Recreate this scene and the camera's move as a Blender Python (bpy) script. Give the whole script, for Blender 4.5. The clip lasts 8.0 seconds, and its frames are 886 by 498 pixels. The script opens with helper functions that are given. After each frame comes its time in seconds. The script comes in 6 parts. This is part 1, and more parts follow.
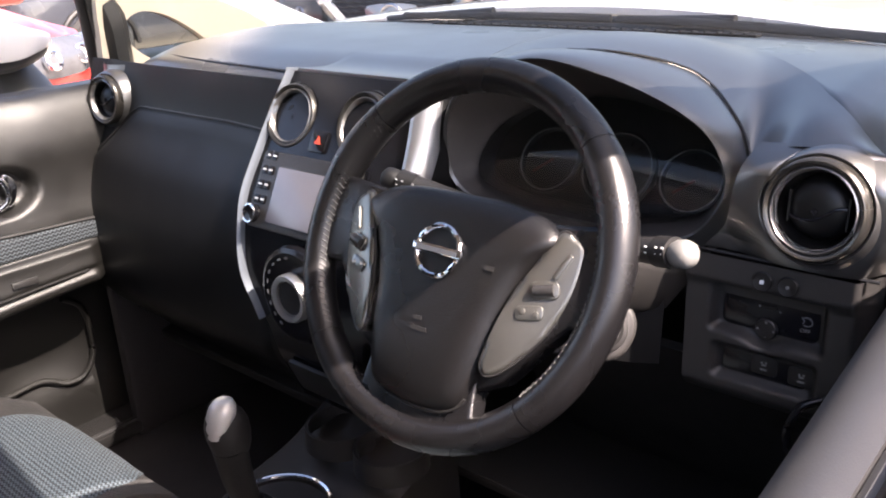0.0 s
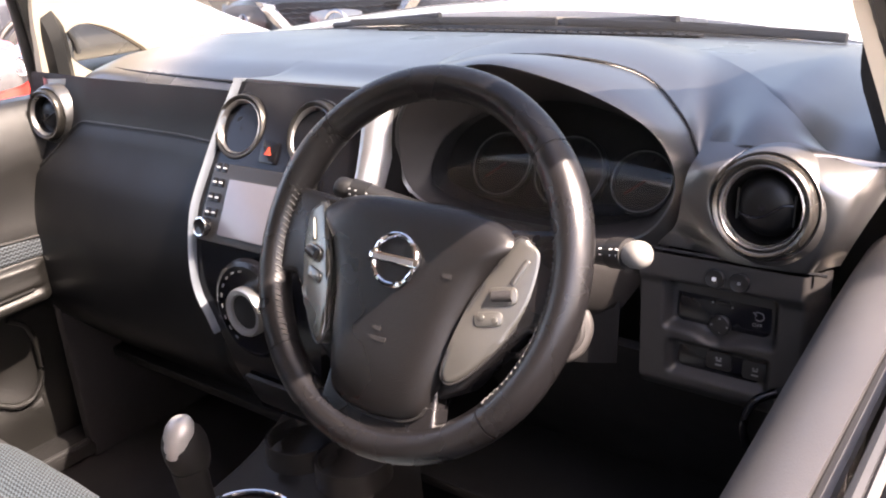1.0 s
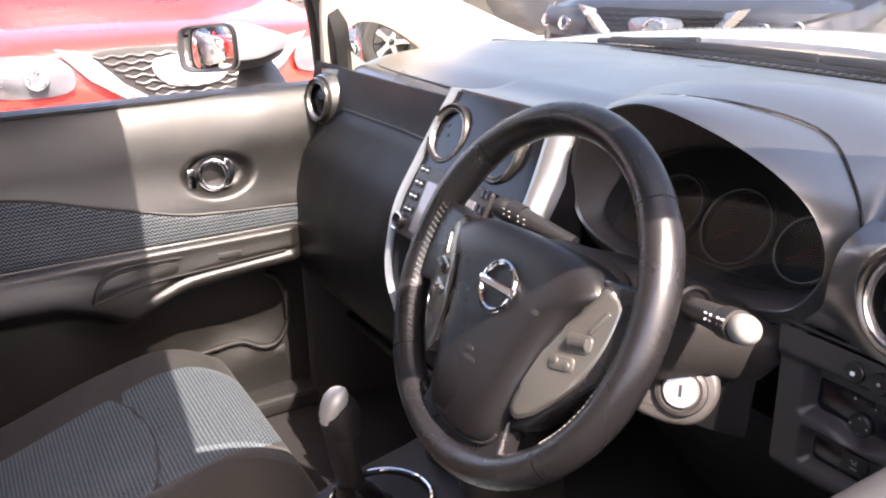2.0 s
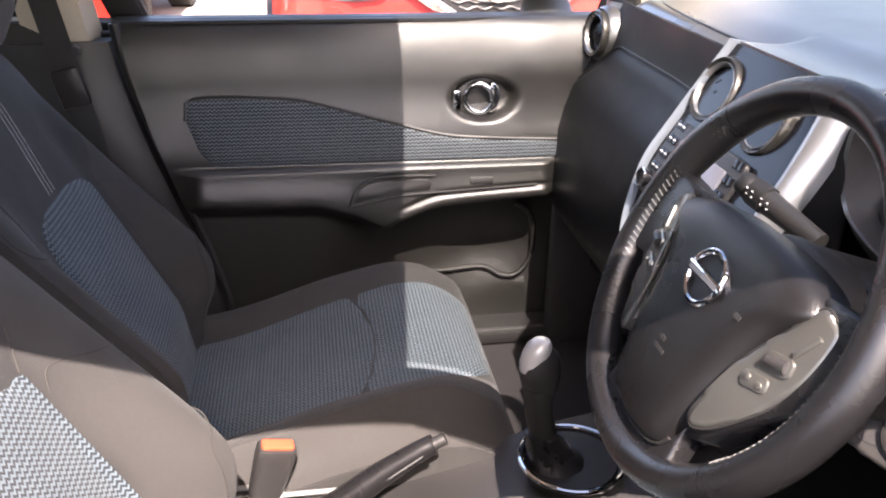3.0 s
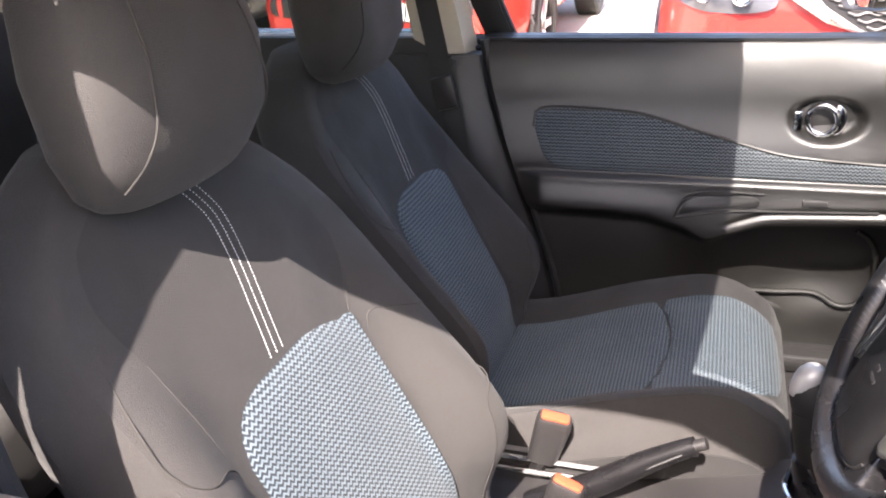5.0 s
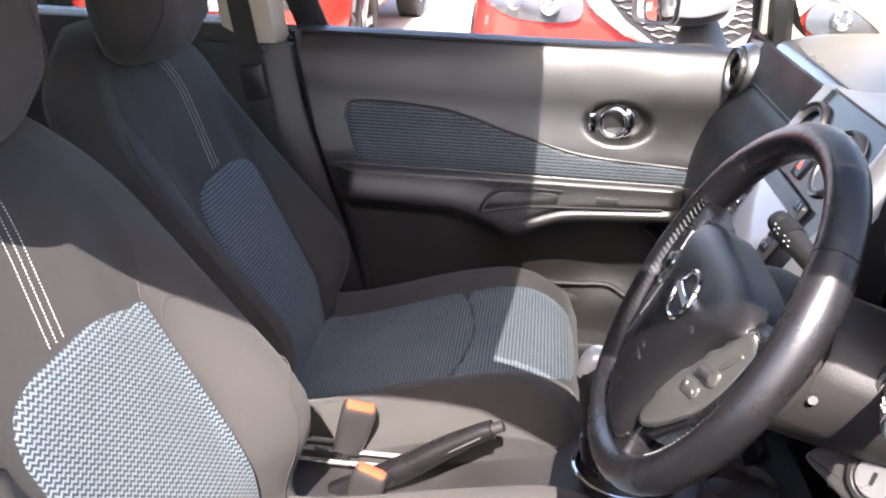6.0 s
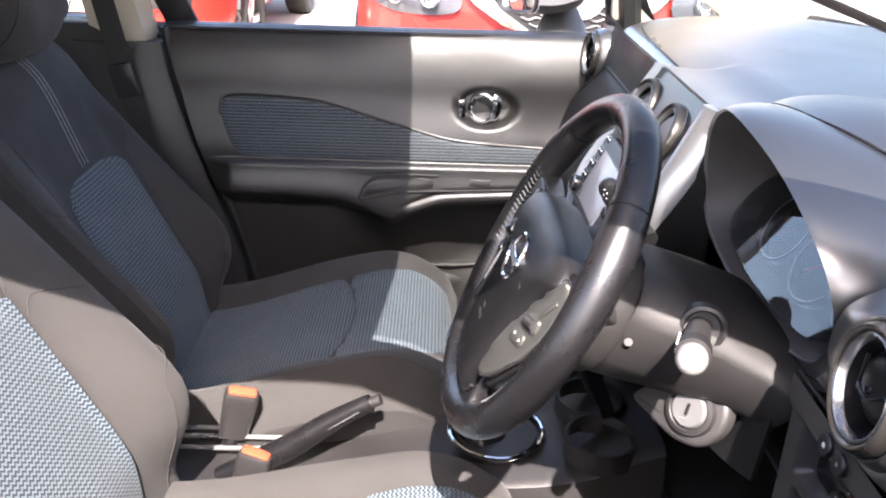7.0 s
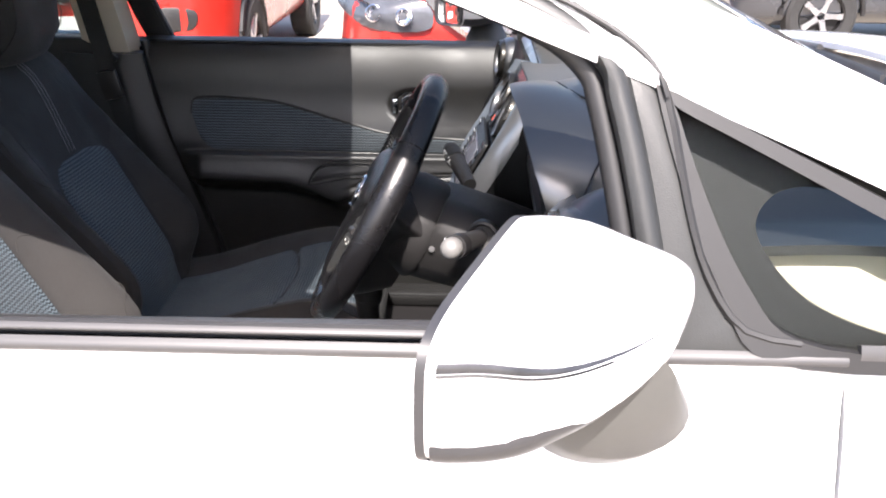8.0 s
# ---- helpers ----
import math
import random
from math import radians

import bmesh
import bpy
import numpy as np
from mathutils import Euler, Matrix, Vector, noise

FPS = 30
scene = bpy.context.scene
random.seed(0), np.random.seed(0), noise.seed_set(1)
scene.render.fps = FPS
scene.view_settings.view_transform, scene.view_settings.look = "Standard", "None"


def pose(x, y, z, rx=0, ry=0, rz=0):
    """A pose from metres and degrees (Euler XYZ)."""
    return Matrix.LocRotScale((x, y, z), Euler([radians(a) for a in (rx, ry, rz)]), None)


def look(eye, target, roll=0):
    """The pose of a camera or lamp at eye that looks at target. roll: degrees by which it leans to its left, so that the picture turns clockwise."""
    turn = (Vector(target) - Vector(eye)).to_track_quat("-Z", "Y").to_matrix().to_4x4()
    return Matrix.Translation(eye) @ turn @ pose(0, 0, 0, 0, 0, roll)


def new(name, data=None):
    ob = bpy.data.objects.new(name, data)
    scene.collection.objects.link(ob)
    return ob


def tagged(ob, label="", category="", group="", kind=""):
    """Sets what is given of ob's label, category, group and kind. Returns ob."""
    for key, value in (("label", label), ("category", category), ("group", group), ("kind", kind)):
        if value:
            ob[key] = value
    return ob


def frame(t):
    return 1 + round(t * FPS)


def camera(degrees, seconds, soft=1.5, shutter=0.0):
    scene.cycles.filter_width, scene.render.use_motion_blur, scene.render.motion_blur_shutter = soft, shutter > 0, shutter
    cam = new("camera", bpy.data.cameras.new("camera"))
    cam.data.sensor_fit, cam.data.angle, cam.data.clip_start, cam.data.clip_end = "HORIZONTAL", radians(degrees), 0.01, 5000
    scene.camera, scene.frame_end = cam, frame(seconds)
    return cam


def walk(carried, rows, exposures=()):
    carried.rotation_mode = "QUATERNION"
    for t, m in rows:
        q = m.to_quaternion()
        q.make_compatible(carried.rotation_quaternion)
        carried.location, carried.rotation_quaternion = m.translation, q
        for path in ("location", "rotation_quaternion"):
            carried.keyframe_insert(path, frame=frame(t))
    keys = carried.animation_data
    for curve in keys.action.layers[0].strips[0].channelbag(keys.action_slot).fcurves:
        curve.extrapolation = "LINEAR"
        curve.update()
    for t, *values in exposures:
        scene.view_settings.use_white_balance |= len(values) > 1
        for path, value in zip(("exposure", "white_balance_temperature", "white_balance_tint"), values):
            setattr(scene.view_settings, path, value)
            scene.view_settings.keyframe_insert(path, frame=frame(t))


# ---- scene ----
cam = camera(55.2, 8.0, soft=2.0)
PATH = [
    (0, (0.831, 0.083, 1.24), (-0.407, 1.485, 0.533), -2.9),
    (0.5, (0.821, 0.079, 1.242), (-0.361, 1.518, 0.514), -3.5),
    (1, (0.827, 0.083, 1.244), (-0.326, 1.557, 0.538), -3.7),
    (1.5, (0.86, 0.108, 1.25), (-0.372, 1.511, 0.535), -3.7),
    (2, (0.957, 0.21, 1.268), (-0.676, 1.143, 0.589), -1.4),
    (2.2, (0.969, 0.245, 1.276), (-0.756, 0.954, 0.553), 0.1),
    (3.3, (0.925, 0.329, 1.278), (-0.882, 0.459, 0.431), 0.0),
    (3.5, (0.949, 0.364, 1.29), (-0.862, 0.333, 0.443), -0.8),
    (4, (1.018, 0.434, 1.315), (-0.764, 0.065, 0.484), -2.7),
    (4.2, (1.026, 0.428, 1.325), (-0.737, -0.018, 0.492), -2.8),
    (5.3, (1.054, 0.439, 1.319), (-0.675, -0.165, 0.516), -3.5),
    (5.5, (1.053, 0.446, 1.318), (-0.709, -0.038, 0.506), -1.8),
    (6, (1.055, 0.462, 1.309), (-0.762, 0.271, 0.496), 2.1),
    (6.5, (1.063, 0.477, 1.31), (-0.76, 0.455, 0.488), 3.2),
    (7, (1.111, 0.525, 1.313), (-0.715, 0.549, 0.497), 1.8),
    (7.5, (1.277, 0.598, 1.328), (-0.557, 0.607, 0.529), 0.4),
    (8, (1.437, 0.735, 1.341), (-0.409, 0.708, 0.571), 0.9),
]
EXPOSURES = [(0, 2.5, 7000, 22), (0.3, 3.15, 7600, 25), (0.7, 3.15, 7600, 25), (1, 2.95, 7500, 25), (2, 2.95, 7250, 24), (3.5, 2.85, 6850, 21), (5.5, 3.0, 6650, 19), (6, 2.95, 6550, 19), (7.0, 2.95, 6600, 19), (7.5, 2.75, 6350, 18), (8, 1.8, 6400, 16)]
walk(cam, [(t, look(eye, target, roll)) for t, eye, target, roll in PATH], EXPOSURES)

# ---- daylight: sun from the driver's side ----
SUN_UP, SUN_ROUND = 49.0, 87.5
world = bpy.data.worlds.new("sky")
scene.world = world
world.use_nodes = True
wn = world.node_tree
sky = wn.nodes.new("ShaderNodeTexSky")
sky.sky_type, sky.sun_disc = "NISHITA", False
sky.dust_density = 3.0
sky.sun_elevation, sky.sun_rotation = radians(SUN_UP), radians(SUN_ROUND)
wn.links.new(sky.outputs[0], wn.nodes["Background"].inputs[0])
wn.nodes["Background"].inputs[1].default_value = 0.14
sun = new("sun", bpy.data.lights.new("sun", "SUN"))
sun.data.energy, sun.data.angle, sun.data.color = 4.6, radians(0.5), (1.0, 0.94, 0.86)
sun.matrix_world = look((math.sin(radians(SUN_ROUND)) * 10, math.cos(radians(SUN_ROUND)) * 10, 10 * math.tan(radians(SUN_UP))), (0, 0, 0))

# ---- tools ----
def sstep(a, b, x):
    t = min(1.0, max(0.0, (x - a) / (b - a)))
    return t * t * (3 - 2 * t)


def lerp(a, b, t):
    return a + (b - a) * t


def hump(x, c, w):
    return math.exp(-(((x - c) / w) ** 2))


def span(a, b, n):
    return [a + (b - a) * i / n for i in range(n + 1)]


def curve_at(keys, x):
    """Smooth value through (x, value) keys, with no overshoot."""
    if x <= keys[0][0]:
        return keys[0][1]
    if x >= keys[-1][0]:
        return keys[-1][1]
    rise = [(b[1] - a[1]) / (b[0] - a[0]) for a, b in zip(keys, keys[1:])]
    k = next(n for n in range(len(rise)) if x <= keys[n + 1][0])

    def slope(n):
        if n in (0, len(rise)):
            return rise[min(n, len(rise) - 1)]
        a, b = rise[n - 1], rise[n]
        return 0.0 if a * b <= 0 else 2 * a * b / (a + b)
    (a, va), (b, vb) = keys[k], keys[k + 1]
    t, w = (x - a) / (b - a), b - a
    return va * (1 + 2 * t) * (1 - t) ** 2 + vb * t * t * (3 - 2 * t) + w * (slope(k) * t * (1 - t) ** 2 + slope(k + 1) * t * t * (t - 1))


def spline(points, n=8, closed=False):
    """Catmull-Rom through points, n steps a piece."""
    p = [Vector(q) for q in points]
    out, count = [], len(p)
    for i in range(count if closed else count - 1):
        if closed:
            a, b, c, d = (p[(i + k) % count] for k in (-1, 0, 1, 2))
        else:
            a, b, c, d = p[max(i - 1, 0)], p[i], p[i + 1], p[min(i + 2, count - 1)]
        for k in range(n):
            t = k / n
            out.append(0.5 * (2 * b + (c - a) * t + (2 * a - 5 * b + 4 * c - d) * t * t + (3 * b - a - 3 * c + d) * t**3))
    if not closed:
        out.append(p[-1])
    return out


def facing(place, z, up=(0, 0, 1)):
    """A pose at place whose z axis points along z."""
    z = Vector(z).normalized()
    x = Vector(up).cross(z).normalized()
    y = z.cross(x)
    return Matrix(((x.x, y.x, z.x, place[0]), (x.y, y.y, z.y, place[1]), (x.z, y.z, z.z, place[2]), (0, 0, 0, 1)))


def skin(bm, rows, loop=False, caps=(False, False)):
    grid = [[bm.verts.new(q) for q in row] for row in rows]
    n = len(grid[0])
    for a, b in zip(grid, grid[1:]):
        for i in range(n if loop else n - 1):
            bm.faces.new((a[i], a[(i + 1) % n], b[(i + 1) % n], b[i]))
    if caps[0]:
        bm.faces.new(grid[0][::-1])
    if caps[1]:
        bm.faces.new(grid[-1])
    return grid


def loft(rows, loop=True, caps=(True, True)):
    bm = bmesh.new()
    skin(bm, rows, loop, caps)
    bmesh.ops.recalc_face_normals(bm, faces=bm.faces)
    return bm


def sheet(fn, us, vs, thick=0.0, weave=None):
    """A surface fn(u, v) with lengths in metres as its UV map; thick: its depth behind the face, put on the side away
    from the camera's path; weave: the two axes that its cloth runs along.
    """
    bm = bmesh.new()
    uv = bm.loops.layers.uv.new("UVMap")
    pts = [[Vector(fn(u, v)) for u in us] for v in vs]
    mid_r, mid_c = pts[len(pts) // 2], [row[len(us) // 2] for row in pts]
    ulen, vlen = [0.0], [0.0]
    for a, b in zip(mid_r, mid_r[1:]):
        ulen.append(ulen[-1] + (b - a).length)
    for a, b in zip(mid_c, mid_c[1:]):
        vlen.append(vlen[-1] + (b - a).length)
    grid = [[bm.verts.new(p) for p in row] for row in pts]
    for j in range(len(vs) - 1):
        for i in range(len(us) - 1):
            f = bm.faces.new((grid[j][i], grid[j][i + 1], grid[j + 1][i + 1], grid[j + 1][i]))
            for loop, (a, b) in zip(f.loops, ((i, j), (i + 1, j), (i + 1, j + 1), (i, j + 1))):
                loop[uv].uv = (pts[b][a][weave[0]], pts[b][a][weave[1]]) if weave else (ulen[a], vlen[b])
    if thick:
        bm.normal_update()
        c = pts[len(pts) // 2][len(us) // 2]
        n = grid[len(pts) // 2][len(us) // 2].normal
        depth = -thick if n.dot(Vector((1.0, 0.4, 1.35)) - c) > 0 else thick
        back = [[bm.verts.new(v.co + v.normal * depth) for v in row] for row in grid]
        for j in range(len(vs) - 1):
            for i in range(len(us) - 1):
                bm.faces.new((back[j][i], back[j + 1][i], back[j + 1][i + 1], back[j][i + 1]))
        for a, b in ((grid[0], back[0]), (back[-1], grid[-1]), ([r[0] for r in back], [r[0] for r in grid]), ([r[-1] for r in grid], [r[-1] for r in back])):
            for i in range(len(a) - 1):
                bm.faces.new((a[i], b[i], b[i + 1], a[i + 1]))
        bmesh.ops.recalc_face_normals(bm, faces=bm.faces)
    return bm


def tube(points, r, n=10, closed=False, caps=True, flat=1.0, up=(0, 0, 1)):
    """A round bar along points; r: a radius or a function of 0..1; flat: its height over its width."""
    p = [Vector(q) for q in points]
    rows, count = [], len(p)
    for i, q in enumerate(p):
        a, b = (p[i - 1], p[(i + 1) % count]) if closed else (p[max(i - 1, 0)], p[min(i + 1, count - 1)])
        m = facing(q, b - a, up if abs((b - a).normalized().dot(Vector(up))) < 0.98 else (0, 1, 0))
        rad = r(i / max(1, count - 1)) if callable(r) else r
        rows.append([m @ Vector((rad * math.cos(k * math.tau / n), rad * flat * math.sin(k * math.tau / n), 0)) for k in range(n)])
    if closed:
        rows.append(rows[0])
        bm = loft(rows, True, (False, False))
        bmesh.ops.remove_doubles(bm, verts=bm.verts, dist=1e-6)
        return bm
    return loft(rows, True, (caps, caps))


def lathe(profile, m=Matrix(), n=32):
    """Turns (radius, height) about z; closed ends where the radius is 0."""
    rows = [[m @ Vector((max(r, 1e-5) * math.cos(k * math.tau / n), max(r, 1e-5) * math.sin(k * math.tau / n), h)) for k in range(n)] for r, h in profile]
    return loft(rows, True, (profile[0][0] < 1e-4, profile[-1][0] < 1e-4))


def prism(outline, depth, bevel=0.0, m=Matrix(), seg=2):
    """An outline in x, y raised by depth along z, its front edge rounded."""
    bm = bmesh.new()
    base = [bm.verts.new((*q[:2], 0)) for q in outline]
    face = bm.faces.new(base)
    bmesh.ops.recalc_face_normals(bm, faces=[face])
    up = bmesh.ops.extrude_face_region(bm, geom=[face])
    top = [v for v in up["geom"] if isinstance(v, bmesh.types.BMVert)]
    for v in top:
        v.co.z = depth
    if bevel:
        edges = [e for e in bm.edges if all(v in top for v in e.verts)]
        bmesh.ops.bevel(bm, geom=edges, offset=bevel, segments=seg, profile=0.5, affect="EDGES")
    bmesh.ops.recalc_face_normals(bm, faces=bm.faces)
    bm.transform(m)
    return bm


def rbox(sx, sy, sz, bevel=0.004, m=Matrix(), seg=2):
    bm = bmesh.new()
    bmesh.ops.create_cube(bm, size=1.0, matrix=Matrix.Diagonal((sx, sy, sz, 1)))
    if bevel:
        bmesh.ops.bevel(bm, geom=bm.edges[:], offset=bevel, segments=seg, profile=0.5, affect="EDGES")
    bm.transform(m)
    return bm


def rounded(w, h, r, n=5):
    """Outline of a rounded rectangle round the origin."""
    out = []
    for cx, cy, a in ((1, 1, 0), (-1, 1, 90), (-1, -1, 180), (1, -1, 270)):
        for k in range(n + 1):
            t = radians(a + 90 * k / n)
            out.append((cx * (w / 2 - r) + r * math.cos(t), cy * (h / 2 - r) + r * math.sin(t)))
    return out


def join(*bms):
    out = bms[0]
    for b in bms[1:]:
        me = bpy.data.meshes.new("tmp")
        b.to_mesh(me)
        out.from_mesh(me)
        bpy.data.meshes.remove(me)
    return out


def part(name, bm, material, parent=None, label="", deg=38):
    """Links a bmesh as one mesh object under a thing or a part."""
    for f in bm.faces:
        f.smooth = True
    for e in bm.edges:
        if len(e.link_faces) == 2 and e.calc_face_angle(0) > radians(deg):
            e.smooth = False
    me = bpy.data.meshes.new(name)
    bm.to_mesh(me)
    bm.free()
    me.materials.append(material)
    ob = new(name, me)
    if parent is not None:
        ob.parent = parent
        if parent.data is None:
            ob.matrix_parent_inverse = parent.matrix_basis.inverted()
    if label:
        ob["label"] = label
    return ob


def thing(name, place, label, category, group="", kind=""):
    ob = new(name)
    ob.empty_display_size = 0.05
    ob.matrix_basis = Matrix.Translation(place)
    return tagged(ob, label, category, group, kind)


# ---- materials ----
def matter(name, base, rough=0.5, metal=0.0, vary=0.15, scale=6.0, grain=0.0, grain_scale=900.0, coat=0.0, spec=0.5, cells=False, sheen=0.0, streak=0.25, coat_rough=0.03):
    """A painted, moulded or woven surface: cloudy variation at two scales and a fine relief."""
    mt = bpy.data.materials.new(name)
    mt.use_nodes = True
    nt = mt.node_tree
    add, link = nt.nodes.new, nt.links.new
    b = nt.nodes["Principled BSDF"]
    b.inputs["Roughness"].default_value, b.inputs["Metallic"].default_value = rough, metal
    b.inputs["Coat Weight"].default_value, b.inputs["Specular IOR Level"].default_value = coat, spec
    b.inputs["Sheen Weight"].default_value, b.inputs["Coat Roughness"].default_value = sheen, coat_rough
    co = add("ShaderNodeTexCoord")
    big, fine = add("ShaderNodeTexNoise"), add("ShaderNodeTexNoise")
    big.inputs["Scale"].default_value, big.inputs["Detail"].default_value = scale, 4
    fine.inputs["Scale"].default_value, fine.inputs["Detail"].default_value = scale * 25, 3
    for n in (big, fine):
        link(co.outputs["Object"], n.inputs["Vector"])
    both = add("ShaderNodeMath")
    both.operation = "MULTIPLY_ADD"
    both.inputs[1].default_value = 0.35
    link(fine.outputs[0], both.inputs[0])
    link(big.outputs[0], both.inputs[2])
    ramp = add("ShaderNodeMapRange")
    ramp.inputs["From Min"].default_value, ramp.inputs["From Max"].default_value = 0.4, 0.95
    ramp.inputs["To Min"].default_value, ramp.inputs["To Max"].default_value = 1 - vary, 1 + vary
    link(both.outputs[0], ramp.inputs[0])
    tint = add("ShaderNodeVectorMath")
    tint.operation = "SCALE"
    tint.inputs[0].default_value = base
    link(ramp.outputs[0], tint.inputs["Scale"])
    link(tint.outputs[0], b.inputs["Base Color"])
    gloss = add("ShaderNodeMapRange")
    gloss.inputs["From Min"].default_value, gloss.inputs["From Max"].default_value = 0.3, 0.7
    gloss.inputs["To Min"].default_value, gloss.inputs["To Max"].default_value = rough * (1 - streak), min(1, rough * (1 + streak))
    link(big.outputs[0], gloss.inputs[0])
    link(gloss.outputs[0], b.inputs["Roughness"])
    if grain:
        bump = add("ShaderNodeBump")
        bump.inputs["Strength"].default_value, bump.inputs["Distance"].default_value = grain, 0.0008
        tex = add("ShaderNodeTexVoronoi" if cells else "ShaderNodeTexNoise")
        tex.inputs["Scale"].default_value = grain_scale
        link(co.outputs["Object"], tex.inputs["Vector"])
        link(tex.outputs[0], bump.inputs["Height"])
        link(bump.outputs[0], b.inputs["Normal"])
    return mt


def zigzag_cloth(name, ground, thread, row=0.014, wave=0.010, share=0.1, turn=False):
    """Knitted cloth: zigzag rows of light thread on a dark ground, laid by the UV map in metres."""
    mt = matter(name, ground, 0.85, grain=0.4, grain_scale=1500, sheen=0.1)
    nt = mt.node_tree
    add, link = nt.nodes.new, nt.links.new
    b = nt.nodes["Principled BSDF"]

    def calc(op, *args):
        n = add("ShaderNodeMath")
        n.operation = op
        for k, a in enumerate(args):
            if isinstance(a, (int, float)):
                n.inputs[k].default_value = a
            else:
                link(a, n.inputs[k])
        return n.outputs[0]

    uv = add("ShaderNodeUVMap")
    uv.uv_map = "UVMap"
    sep = add("ShaderNodeSeparateXYZ")
    link(uv.outputs[0], sep.inputs[0])
    along, across = (sep.outputs[0], sep.outputs[1]) if turn else (sep.outputs[1], sep.outputs[0])
    wob = add("ShaderNodeTexNoise")
    wob.inputs["Scale"].default_value = 160
    link(uv.outputs[0], wob.inputs["Vector"])
    stray = calc("MULTIPLY", wob.outputs[0], 0.35)
    step = calc("PINGPONG", calc("DIVIDE", across, wave), 0.5)
    cell = calc("COSINE", calc("MULTIPLY", calc("ADD", calc("ADD", calc("DIVIDE", along, row), calc("MULTIPLY", step, 1.1)), stray), math.tau))
    on = add("ShaderNodeMapRange")
    on.inputs["From Min"].default_value, on.inputs["From Max"].default_value = share + 0.3, share - 0.3
    link(cell, on.inputs[0])
    mix = add("ShaderNodeMix")
    mix.data_type = "RGBA"
    link(on.outputs[0], mix.inputs["Factor"])
    old = b.inputs["Base Color"].links[0].from_socket
    link(old, mix.inputs["A"])
    mix.inputs["B"].default_value = (*thread, 1)
    link(mix.outputs["Result"], b.inputs["Base Color"])
    bump = add("ShaderNodeBump")
    bump.inputs["Strength"].default_value, bump.inputs["Distance"].default_value = 0.6, 0.001
    link(on.outputs[0], bump.inputs["Height"])
    link(bump.outputs[0], b.inputs["Normal"])
    return mt


def pane_glass(name, tint=(0.86, 0.92, 0.9), gloss=1.0, bend=1.45):
    """A thin clear pane: straight through, with a mirror gloss that grows at grazing angles."""
    mt = bpy.data.materials.new(name)
    mt.use_nodes = True
    nt = mt.node_tree
    nt.nodes.remove(nt.nodes["Principled BSDF"])
    add, link = nt.nodes.new, nt.links.new
    clear, shine, fres, mix = add("ShaderNodeBsdfTransparent"), add("ShaderNodeBsdfGlossy"), add("ShaderNodeFresnel"), add("ShaderNodeMixShader")
    clear.inputs[0].default_value = (*tint, 1)
    shine.inputs["Roughness"].default_value = 0.01
    shine.inputs[0].default_value = (gloss, gloss, gloss, 1)
    fres.inputs[0].default_value = bend
    link(fres.outputs[0], mix.inputs[0])
    link(clear.outputs[0], mix.inputs[1])
    link(shine.outputs[0], mix.inputs[2])
    link(mix.outputs[0], nt.nodes["Material Output"].inputs[0])
    return mt


SOFT = matter("soft_dash_moulding", (0.022, 0.0215, 0.0212), 0.36, spec=1.0, coat=1.0, coat_rough=0.32, grain=0.12, grain_scale=700, cells=True, vary=0.12)
SOFT.node_tree.nodes["Principled BSDF"].inputs["Coat IOR"].default_value = 1.95
FASCIA = matter("black_fascia_moulding", (0.0055, 0.0055, 0.006), 0.45, spec=0.28, grain=0.25, grain_scale=700, cells=True, vary=0.12)
HARD = matter("hard_grey_plastic", (0.020, 0.019, 0.019), 0.40, grain=0.3, grain_scale=900, cells=True)
DOORP = matter("door_panel_plastic", (0.0105, 0.0098, 0.0088), 0.40, spec=0.9, grain=0.3, grain_scale=800, cells=True)
GLOSSY = matter("piano_black", (0.008, 0.008, 0.01), 0.18, spec=0.3, vary=0.05)
VENTBLACK = matter("vent_black", (0.005, 0.005, 0.0053), 0.42, spec=0.3)
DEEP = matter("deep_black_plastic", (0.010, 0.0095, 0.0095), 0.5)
LEATHER = matter("wheel_leather", (0.0075, 0.0072, 0.0078), 0.27, grain=0.16, grain_scale=1200, cells=True, vary=0.2, scale=14)
AIRBAG = matter("airbag_plastic", (0.0068, 0.0064, 0.0066), 0.34, grain=0.3, grain_scale=1100, cells=True)
SATIN = matter("satin_silver", (0.55, 0.55, 0.55), 0.28, metal=0.85, vary=0.06)
CHROME = matter("chrome", (0.75, 0.75, 0.77), 0.07, metal=1.0, vary=0.04)
TRIMSIL = matter("silver_blue_trim", (0.36, 0.365, 0.375), 0.32, metal=0.75, vary=0.05)
EDGETRIM = matter("blue_grey_trim", (0.20, 0.225, 0.26), 0.4, metal=0.4, vary=0.05)
KNEE = matter("knee_moulding", (0.030, 0.0285, 0.028), 0.42, grain=0.3, grain_scale=900, cells=True)
LINING = matter("binnacle_lining", (0.052, 0.047, 0.046), 0.6, grain=0.3, grain_scale=800, cells=True)
SHROUD = matter("column_plastic", (0.012, 0.0114, 0.0112), 0.48, spec=0.35, grain=0.3, grain_scale=900, cells=True)
SPOKE = matter("spoke_silver", (0.17, 0.168, 0.155), 0.34, metal=0.85, vary=0.06)
CLOTH = matter("black_cloth", (0.0235, 0.0218, 0.0206), 0.9, grain=0.9, grain_scale=750, sheen=0.06, vary=0.25, scale=9)
CENTRE = matter("black_centre_cloth", (0.0145, 0.0135, 0.013), 0.9, grain=0.8, grain_scale=750, sheen=0.06, vary=0.25, scale=9)
ZIG = zigzag_cloth("zigzag_cloth", (0.006, 0.011, 0.017), (0.092, 0.122, 0.142), row=0.0061, wave=0.0076, share=-0.05)
